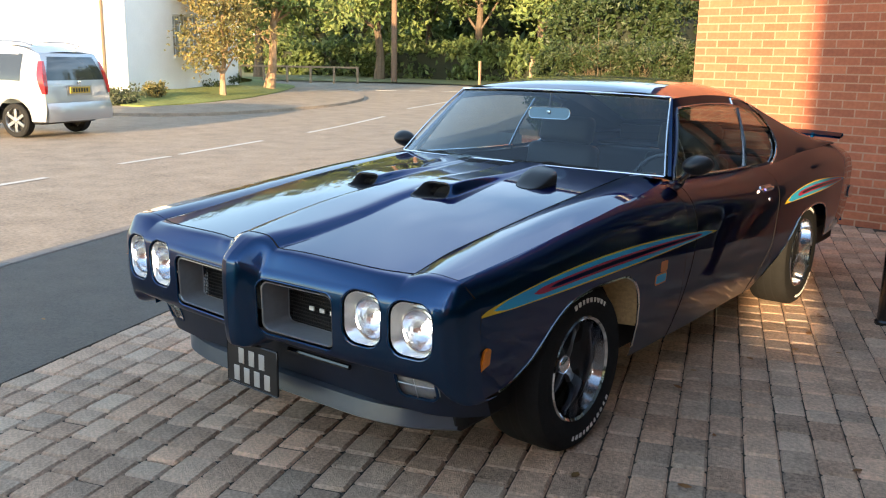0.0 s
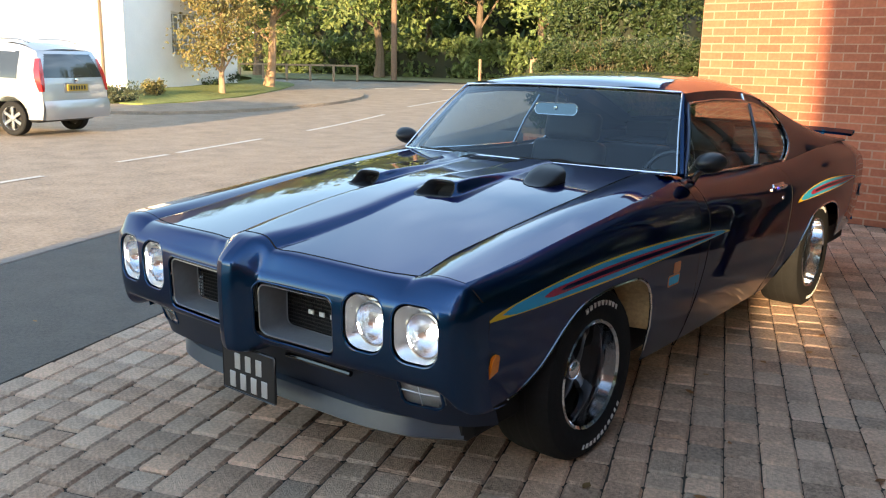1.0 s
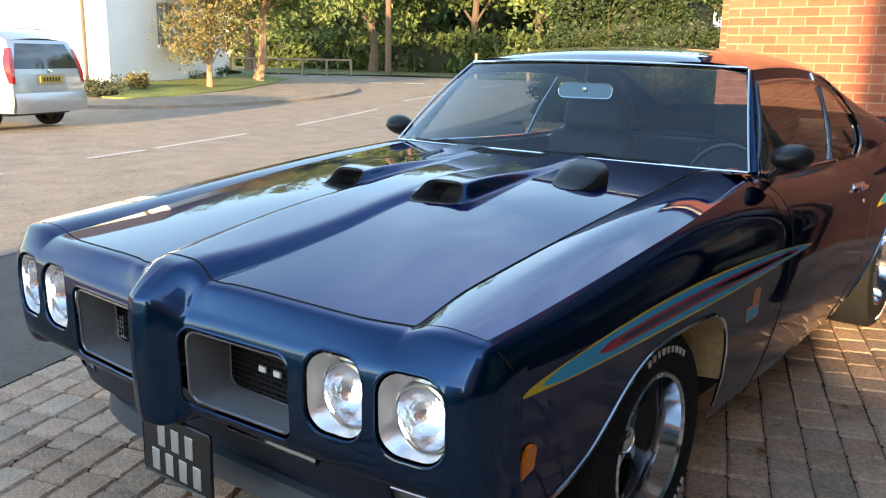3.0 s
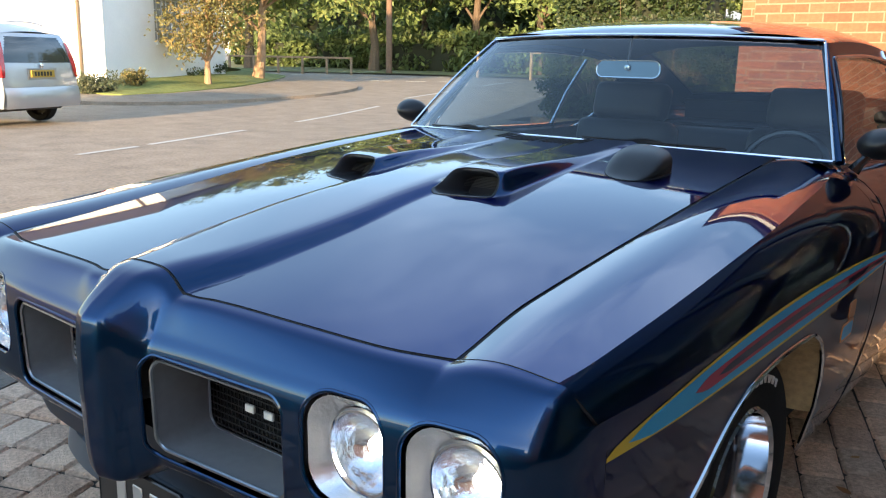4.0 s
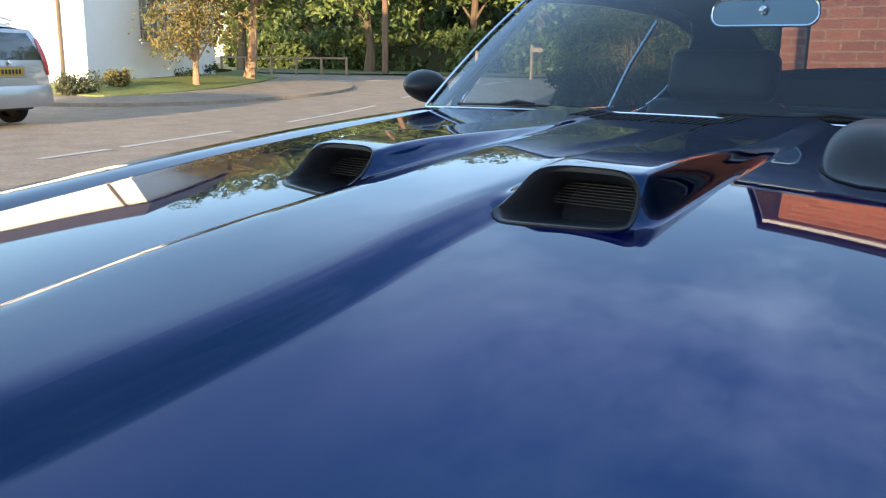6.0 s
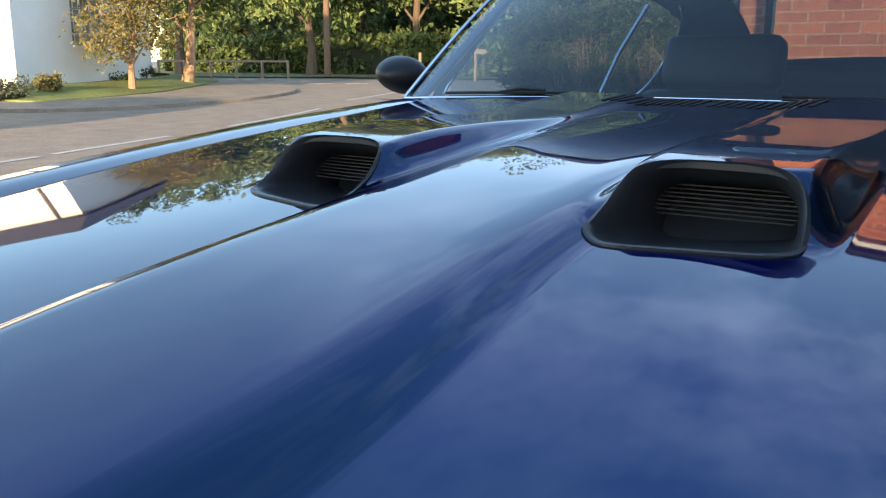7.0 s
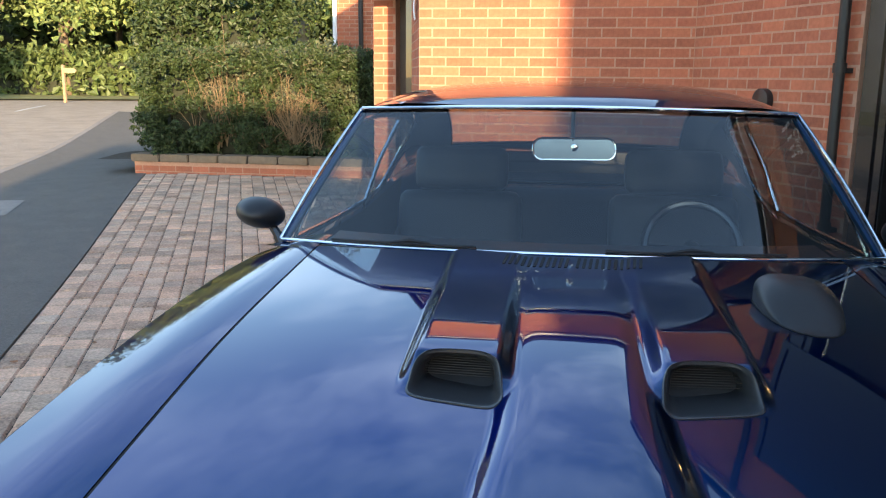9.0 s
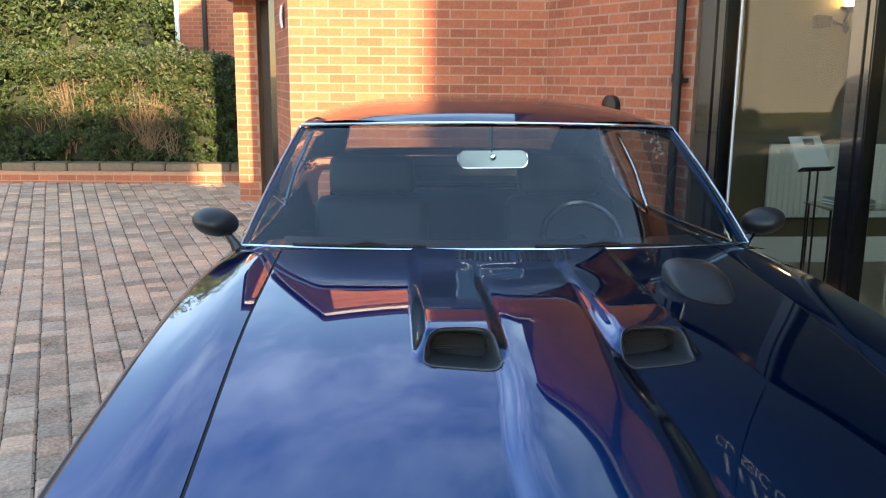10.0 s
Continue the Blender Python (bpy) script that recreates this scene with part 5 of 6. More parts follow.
for s0, s1 in ((0.30, 1.23), (1.38, 2.40), (2.54, 3.64), (3.78, 4.88), (5.02, 6.12), (6.26, 7.36), (7.50, 8.64)):
    g = part("pane", grid(lambda a, b: on_front(s0 + (s1 - s0) * a, 0.02, 0.05 + (TOP - 0.05) * b), (0, 1), (0, 1)), "shop_glass", shop)
    g.visible_shadow = False
part("pane_bead", front_box(0.362, 0.370, 0.015, 0.03, 0.05, TOP, 0.0), "upvc", shop)
a, b = on_front(-0.02, 0.0, 0), on_front(9.0, 0, 0)
FASCIA = 4.48
brick_wall("wall_upper", (a.x, a.y), (b.x, b.y), FASCIA, EAVE_S, "red brick wall above the showroom fascia")
c = on_front(8.86, 0, 0)
brick_wall("wall_front_end", (c.x, c.y), (b.x, b.y), -0.05, FASCIA, "red brick wall past the showroom window")
sign = tagged(part("shop_sign", front_box(0.02, 8.86, -0.03, 0.12, TOP + 0.1, FASCIA, 0.006), "gloss_black"), "long dark fascia sign with white lettering", "sign")
for s0 in (0.02, 1.29, 2.46, 3.70, 4.94, 6.18, 7.42, 8.78):
    part("fascia_rib", front_box(s0, s0 + 0.06, -0.045, -0.029, TOP + 0.1, FASCIA - 0.002, 0.003), "gloss_black", sign)
fc = bpy.data.curves.new("lettering", "FONT")
fc.body, fc.size, fc.extrude, fc.align_x = "CLASSIC CARS", 0.145, 0.003, "CENTER"
fc.materials.append(M["white"])
letters = new("lettering", fc)
m = Matrix((SD, Vector((0, 0, 1)), -SW)).transposed().to_4x4()
m.translation = on_front(1.55, -0.034, 4.02)
letters.matrix_world = m
letters.parent = sign
# the flowing line above, too blurred to read
for k in range(7):
    s0 = 1.20 + 0.13 * k
    part("script_bar", prism([(s0, 4.17), (s0 + 0.035, 4.17), (s0 + 0.085, 4.17 + (0.17 if k in (0, 3) else 0.10)), (s0 + 0.05, 4.17 + (0.17 if k in (0, 3) else 0.10))], lambda u, v: on_front(u, -0.030, v), lambda u, v: on_front(u, -0.034, v)), "white", sign, smooth=False)

# room behind the glass
room = thing("shop_room", "plain cream showroom interior, its dimness put into the plaster colour", "room", "structure")
part("shop_floor", prism([(1.95, 5.2), (5.76, -2.9), (9.0, -2.9), (9.0, 6.2), (1.95, 6.2)], lambda x, y: (x, y, -0.04), lambda x, y: (x, y, 0.035)), "shop_floor", room)
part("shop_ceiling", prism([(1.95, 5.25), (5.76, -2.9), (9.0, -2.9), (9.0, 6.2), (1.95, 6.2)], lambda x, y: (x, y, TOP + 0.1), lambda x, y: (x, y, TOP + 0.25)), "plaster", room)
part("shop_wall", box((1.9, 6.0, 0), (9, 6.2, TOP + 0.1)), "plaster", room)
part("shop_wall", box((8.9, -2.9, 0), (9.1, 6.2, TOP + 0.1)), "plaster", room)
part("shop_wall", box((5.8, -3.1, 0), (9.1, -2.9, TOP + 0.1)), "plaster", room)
brick_wall("wall_inner", (1.93, 5.28), (2.42, 6.0), 0.0, TOP + 0.1, "dark red brick pier inside the showroom", thick=0.1)
part("shop_skirting", box((2.2, 5.975, 0.035), (8.9, 6.0, 0.25), 0.005), "enamel", room)
rad = thing("radiator", "cream ribbed panel radiator below the wall lamp", "radiator")
part("panel", box((2.72, 5.93, 0.42), (4.05, 5.965, 1.02), 0.006), "enamel", rad)
for k in range(26):
    x = 2.745 + k * 0.05
    part("rib", box((x, 5.915, 0.45), (x + 0.028, 5.93, 0.99), 0.006), "enamel", rad)
part("valve", tube([(4.08, 5.95, 0.42), (4.08, 5.95, 0.52)], 0.018), "satin", rad)
part("bracket", box((2.8, 5.96, 0.5), (2.9, 6.0, 0.9)), "enamel", rad)
part("bracket", box((3.9, 5.96, 0.5), (4.0, 6.0, 0.9)), "enamel", rad)
lampw = thing("wall_lamp", "black iron wall lamp with a warm bulb", "lamp")
part("back_plate", box((3.00, 5.93, 1.93), (3.14, 6.0, 2.03), 0.01), "iron", lampw)
part("arm", tube([(3.14, 5.95, 1.98), (3.22, 5.93, 1.95), (3.26, 5.92, 2.06)], 0.018), "iron", lampw)
part("finial", lathe([(1.88, 0.001), (1.90, 0.02), (1.94, 0.035), (1.98, 0.02)], "z", 16, centre=(3.24, 5.93, 0)), "iron", lampw)
part("cup", lathe([(2.04, 0.02), (2.07, 0.07), (2.09, 0.075)], "z", 20, centre=(3.26, 5.92, 0)), "iron", lampw)
M["warm_bulb"] = material("warm_bulb", (1, 0.8, 0.5), 0.4, emit=(1.0, 0.62, 0.25, 9.0))
part("bulb", lathe([(2.08, 0.03), (2.13, 0.055), (2.19, 0.05), (2.24, 0.001)], "z", 20, centre=(3.26, 5.92, 0)), "warm_bulb", lampw, "glowing warm bulb")
stand = thing("card_stand", "white price card on a thin black stand", "stand")
part("foot", lathe([(0.035, 0.15), (0.05, 0.15), (0.055, 0.02)], "z", 24, centre=(2.72, 5.2, 0)), "iron", stand)
for dx in (-0.03, 0.03):
    part("rod", tube([(2.72 + dx, 5.2, 0.05), (2.72 + dx, 5.2, 0.88)], 0.008), "iron", stand)
cm = Matrix.Translation((2.72, 5.18, 0.90)) @ Euler((radians(-32), 0, radians(18))).to_matrix().to_4x4()
part("ledge", box((-0.15, -0.03, -0.012), (0.15, 0.02, 0.0), m=cm), "iron", stand)
part("card", box((-0.145, -0.004, 0.0), (0.145, 0.004, 0.26), m=cm), "paper", stand, "white card with a small dark picture")
part("card_picture", box((-0.03, -0.006, 0.19), (0.07, -0.004, 0.24), m=cm), "grille", stand)
tab = thing("side_table", "small glass-topped metal table with clutter below", "table")
part("tabletop", box((2.62, 4.75, 0.66), (3.12, 5.12, 0.675), 0.003), "shop_glass", tab)
for x, y in ((2.65, 4.78), (3.09, 4.78), (2.65, 5.09), (3.09, 5.09)):
    part("leg", tube([(x, y, 0.035), (x, y, 0.66)], 0.010), "chrome", tab)
mag = thing("magazine_pile", "untidy pile of magazines on the side table", "magazines")
for k in range(5):
    part("magazine", box((-0.14, -0.10, 0), (0.14, 0.10, 0.008), 0.001, m=pose(2.85 + 0.02 * noise.noise((k, 1, 0)), 4.93, 0.675 + 0.009 * k, 0, 0, 60 * noise.noise((k, 2.3, 0)))), "paper" if k % 2 else "grille", mag)

# drainpipe, wall fittings
pipe = thing("drainpipe", "dark cast drainpipe fixed to the brick wall", "drainpipe")
p0 = J - SD * 0.10 - SW * 0.06
part("pipe", tube([p0 + Vector((0, 0, 0.05)), p0 + Vector((0, 0, EAVE_S))], 0.034, sides=14), "iron", pipe)
for z in (0.5, 1.5, 2.5, 3.5):
    part("collar", tube([p0 + Vector((0, 0, z)), p0 + Vector((0, 0, z + 0.06))], 0.043, sides=14), "iron", pipe)
    part("clip", box((-0.05, 0, 0), (0.05, 0.07, 0.03), m=Matrix.Translation(p0 + Vector((0, 0, z))) @ Euler((0, 0, math.atan2(SW.y, SW.x) - math.pi / 2)).to_matrix().to_4x4()), "iron", pipe)
hook = thing("wall_hook", "black round-backed hose hook on the brick wall", "hook")
hp = Vector((*RC, 0)).lerp(J, 0.52) - SW * 0.004
part("drum", lathe([(0.0, 0.085), (0.05, 0.085), (0.055, 0.06), (0.06, 0.001)], "x", 24, centre=(0, 0, 0)), "black", hook).matrix_basis = Matrix.Translation(hp + Vector((0, 0, 1.31))) @ Euler((0, 0, math.atan2(-SW.y, -SW.x))).to_matrix().to_4x4()
part("bracket", box((-0.01, -0.04, -0.12), (0.02, 0.10, -0.06), 0.006, m=Matrix.Translation(hp + Vector((0, 0, 1.31))) @ Euler((0, 0, math.atan2(-SW.y, -SW.x))).to_matrix().to_4x4()), "black", hook)
bol = thing("bollard", "black round-capped metal bollard on the paving", "bollard", at=(1.47, 3.72, 0.0))
part("post", lathe([(0.0, 0.062), (0.02, 0.062), (0.03, 0.05), (0.56, 0.05), (0.58, 0.058), (0.60, 0.058)], "z", 24), "gloss_black", bol)
part("cap", lathe([(0.60, 0.056), (0.625, 0.066), (0.65, 0.062), (0.685, 0.035), (0.70, 0.001)], "z", 24), "gloss_black", bol)

# roofs over the building
def flat_roof(name, outline, z, label):
    r = thing(name, label, "roof", "structure")
    part("eaves", prism(outline, lambda x, y: (x, y, z), lambda x, y: (x, y, z + 0.14)), "upvc", r)
    part("gutter", tube([(x, y, z + 0.10) for x, y in outline[:3 if z < 4 else 2]], 0.055, sides=10), "black", r)
    mid = Vector((sum(p[0] for p in outline) / len(outline), sum(p[1] for p in outline) / len(outline), 0))
    bm = bmesh.new()
    lo = [bm.verts.new((x, y, z + 0.14)) for x, y in outline]
    hi = [bm.verts.new((x * 0.4 + mid.x * 0.6, y * 0.4 + mid.y * 0.6, z + 0.75)) for x, y in outline]
    n = len(outline)
    for i in range(n):
        bm.faces.new((lo[i], lo[(i + 1) % n], hi[(i + 1) % n], hi[i]))
    bm.faces.new(hi)
    part("tiles", bm, "roof", r, smooth=False)


e = on_front(9.0, 0, 0)
flat_roof("building_roof", [(-2.2, 9.0), (-1.32, 6.87), (1.0, 6.74), (1.9, 7.6), (1.9, 15), (-2.2, 15)], EAVE, "low brown tiled roof with a pale gutter board")
flat_roof("showroom_roof", [(0.98, 6.72), (e.x - 0.2, e.y - 0.1), (e.x + 6, e.y + 3), (9, 14), (1.9, 14)], EAVE_S, "brown tiled roof over the showroom")

# recessed doorway
dr = thing("door_1", "dark brown timber door in a recessed brick doorway", "door", "structure")
part("door_panel", prism([(0, 0), (1, 0), (1, 1), (0, 1)], lambda u, v: (-1.50 - 0.22 * u, 8.32 + 1.0 * u, 0.08 + 2.2 * v), lambda u, v: (-1.46 - 0.22 * u, 8.33 + 1.0 * u, 0.08 + 2.2 * v)), "door", dr)
part("door_leaf", box((-1.86, 9.02, 0.05), (-1.30, 9.07, 2.34), 0.004), "door", dr)
part("door_frame", tube([(-1.52, 8.30, 0.08), (-1.52, 8.30, 2.3)], 0.045, sides=4), "gloss_black", dr)
part("lintel", box((-2.1, 8.2, 2.32), (-1.42, 9.2, 2.75), 0.01), "mortar", dr)
plq = thing("wall_plaque", "small curled white plaque on the brick return", "plaque")
part("plate", grid(lambda a, b: (-1.283 - 0.21 * a - 0.012 * math.sin(3 * b), 7.20 + 0.95 * a, 1.95 + 0.20 * b), span(0, 0.22, 4), span(0, 1, 8)), "paper", plq)

# low wall with coping, bed and hedge
lw = brick_wall("wall_low", (-5.62, 10.42), (-1.95, 10.30), 0.10, 0.31, "low red brick garden wall with pale coping stones", thick=0.22, loose=(0, 3.6, 0.0, 0.4))
for k in range(9):
    u0, u1 = k / 9, (k + 1) / 9 - 0.004
    a, b = Vector((-5.66, 10.39, 0.31)).lerp(Vector((-1.95, 10.27, 0.31)), u0), Vector((-5.66, 10.39, 0.31)).lerp(Vector((-1.95, 10.27, 0.31)), u1)
    bm = prism([(0, 0), (1, 0), (1, 1), (0, 1)], lambda u, v: a.lerp(b, u) + Vector((0, 0.28 * v, 0)), lambda u, v: a.lerp(b, u) + Vector((0, 0.28 * v, 0.10)))
    bmesh.ops.bevel(bm, geom=bm.edges[:], offset=0.012, segments=2, affect="EDGES")
    part("coping_stone", bm, "coping", lw)
bm = grid(lambda a, b: (a, b, 0.33 + 0.05 * noise.noise((a, b, 0))), span(-6.2, -1.9, 20), span(10.5, 14, 12))
tagged(part("planting_bed", bm, "soil"), "dark soil bed behind the low wall", "soil", "", "structure")


def hedge(name, label, lo, hi, n, mat, leaf, seed, patches=(), cap="hedge"):
    rng = random.Random(seed)
    t = thing(name, label, cap)
    x0, y0, z0 = lo
    x1, y1, z1 = hi

    span_x, span_y, span_z = x1 - x0, y1 - y0, z1 - z0
    knot = max(0.09, leaf * 2.0)
    knots = []
    for _ in range(int(60 + 2.2 * (span_x * span_z + span_x * span_y + span_y * span_z) / knot ** 2 * 0.32)):
        x, y = x0 + span_x * rng.random(), y0 + span_y * rng.random()
        top = z1 + 0.20 * noise.noise((x * 1.1, y * 1.1, seed)) + 0.10 * noise.noise((x * 3.7, y * 3, seed + 3))
        face = rng.random()
        z = z0 + (top - z0) * rng.random()
        if face < 0.48:
            y = y0 + 0.10 + 0.22 * noise.noise((x * 2.0, z * 2.0, seed + 9)) + 0.07 * rng.gauss(0, 1)
        elif face < 0.78:
            z = top - 0.03 + 0.06 * rng.gauss(0, 1)
        elif face < 0.92:
            x = (x0 if rng.random() < 0.7 else x1) + 0.07 * rng.gauss(0, 1)
        if any(math.hypot((x - px) / 0.30, (z - pz) / 0.42) < 1 and y < y0 + 0.35 and rng.random() < 0.78 for px, pz in patches):
            continue
        knots.append((x, y, z, knot * (0.6 + 0.9 * rng.random())))

    def place(r):
        x, y, z, s = r.choice(knots)
        d = Vector((r.gauss(0, 1), r.gauss(0, 1), r.gauss(0, 0.8))).normalized() * s * (0.45 + 0.55 * r.random())
        return (x + d.x, y + d.y, z + d.z)
    ob = new("foliage", leaves(n, place, leaf, mat, rng))
    ob.parent = t
    # solid dark box in place of the shade between the leaves
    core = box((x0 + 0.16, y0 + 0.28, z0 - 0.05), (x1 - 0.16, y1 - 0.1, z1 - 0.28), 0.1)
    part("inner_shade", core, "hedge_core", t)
    bm = bmesh.new()
    for px, pz in patches:
        for k in range(7):
            p = Vector((px + rng.gauss(0, 0.16), y0 + 0.16 + 0.12 * rng.random(), z0 + 0.02 + 0.25 * rng.random()))
            for j in range(5):
                q = Vector((p.x + rng.gauss(0, 0.22), y0 + rng.gauss(0.08, 0.08), pz + rng.gauss(0.12, 0.28)))
                mid = p.lerp(q, 0.5) + Vector((rng.gauss(0, 0.05), rng.gauss(0, 0.04), 0))
                tube([p, mid, q], [0.007, 0.004, 0.0015], sides=5, bm=bm)
                for _ in range(4):
                    s = p.lerp(q, 0.4 + 0.6 * rng.random())
                    tube([s, s + Vector((rng.gauss(0, 0.10), rng.gauss(-0.02, 0.05), rng.gauss(0.10, 0.08)))], [0.003, 0.001], sides=4, bm=bm)
    if patches:
        part("dead_wood", bm, "twig", t, kind="stuff")
    return t


PATCHES = ((-3.62, 1.1), (-3.32, 0.85), (-4.52, 1.3))
hedge("hedge", "clipped evergreen hedge with bare patches behind a low wall", (-5.55, 10.62, 0.36), (-2.15, 11.9, 1.68), 52000, "leaf_hedge", 0.044, 3, patches=PATCHES)
hedge("shrub", "dull grey-green shrub growing through the hedge top", (-4.9, 10.8, 1.0), (-2.6, 11.7, 1.74), 11000, "leaf_grey", 0.05, 8, cap="shrub")
hedge("tall_shrub", "dark evergreen shrub behind the garden hedge", (-6.8, 13.0, 0.3), (-4.25, 15.0, 2.7), 16000, "leaf_hedge", 0.09, 12, cap="shrub")

# neighbouring brick house past the hedge
brick_wall("wall_neighbour", (-4.55, 17.0), (-3.0, 16.8), 0.1, 6.0, "sunlit red brick wall of the neighbouring house")
brick_wall("wall_neighbour_side", (-4.55, 20.0), (-4.55, 17.0), 0.1, 6.0, "shaded red brick side of the neighbouring house")
np_ = thing("drainpipe", "white plastic drainpipe on the neighbouring house", "drainpipe")
part("pipe", tube([(-4.50, 16.92, 0.3), (-4.50, 16.92, 5.9)], 0.045), "upvc", np_)
np_ = thing("drainpipe", "black drainpipe on the neighbouring house", "drainpipe")
part("pipe", tube([(-3.95, 16.86, 0.3), (-3.95, 16.86, 5.9)], 0.05), "black", np_)

# ---- across the road ----
HC = Vector((-20.4, 12.1, 0.0))
HD, HE = Vector((-0.351, 0.936, 0)), Vector((-0.936, -0.351, 0))
house_w = thing("house", "white rendered house with a small-paned window", "house")
W0, W1, Z0, Z1 = 2.25, 3.75, 1.50, 2.78


def house_point(d, z, depth=0.0):
    return HC + HD * d + HE * depth + Vector((0, 0, z))


for d0, d1, z0, z1 in ((0.25, W0, 0.1, 5.6), (W1, 6.0, 0.1, 5.6), (W0, W1, 0.1, Z0), (W0, W1, Z1, 5.6)):
    part("wall", prism([(d0, z0), (d1, z0), (d1, z1), (d0, z1)], lambda u, v: house_point(u, v), lambda u, v: house_point(u, v, 0.25)), "render", house_w, smooth=False)
part("wall", prism([(0, 0.1), (14, 0.1), (14, 5.6), (0, 5.6)], lambda u, v: HC + HE * u + Vector((0, 0, v)), lambda u, v: HC + HE * u + HD * 0.25 + Vector((0, 0, v))), "render", house_w, smooth=False)
wn_ = part("window", prism([(W0, Z0 - 0.06), (W1, Z0 - 0.06), (W1, Z0), (W0, Z0)], lambda u, v: house_point(u, v, -0.06), lambda u, v: house_point(u, v, 0.2)), "upvc", house_w, smooth=False)
part("pane", prism([(W0, Z0), (W1, Z0), (W1, Z1), (W0, Z1)], lambda u, v: house_point(u, v, 0.14), lambda u, v: house_point(u, v, 0.15)), "house_pane", wn_, smooth=False)
for u in (W0 + 0.03, W0 + 0.52, W0 + 0.98, W1 - 0.03):
    part("frame_bar", tube([house_point(u, Z0, 0.1), house_point(u, Z1, 0.1)], 0.035, sides=4), "upvc", wn_)
for u in (W0 + 0.27, W0 + 0.75, W0 + 1.24):
    part("glazing_bar", tube([house_point(u, Z0, 0.12), house_point(u, Z1, 0.12)], 0.014, sides=4), "upvc", wn_)
for z in (Z0 + 0.03, Z1 - 0.03):
    part("frame_bar", tube([house_point(W0, z, 0.1), house_point(W1, z, 0.1)], 0.035, sides=4), "upvc", wn_)
for k in (1, 2, 3):
    z = Z0 + (Z1 - Z0) * k / 4
    part("glazing_bar", tube([house_point(W0, z, 0.12), house_point(W1, z, 0.12)], 0.014, sides=4), "upvc", wn_)
part("downpipe", tube([HC + HE * 0.75 - HD * 0.06 + Vector((0, 0, 0.2)), HC + HE * 0.75 - HD * 0.06 + Vector((0, 0, 5.6))], 0.045), "coping", house_w)
bm = bmesh.new()
q = [HC - HD * 0.4 - HE * 0.4, HC + HD * 6.4 - HE * 0.4, HC + HD * 6.4 + HE * 14.4, HC - HD * 0.4 + HE * 14.4]
lo = [bm.verts.new(p + Vector((0, 0, 5.6))) for p in q]
hi = [bm.verts.new(p + Vector((0, 0, 7.6))) for p in (HC + HD * 3.0 + HE * 3.0, HC + HD * 3.0 + HE * 11.5)]
bm.faces.new((lo[0], lo[1], hi[0]))
bm.faces.new((lo[1], lo[2], hi[1], hi[0]))
bm.faces.new((lo[2], lo[3], hi[1]))
bm.faces.new((lo[3], lo[0], hi[0], hi[1]))
bm.faces.new(lo[::-1])
part("roof", bm, "roof", house_w, smooth=False)


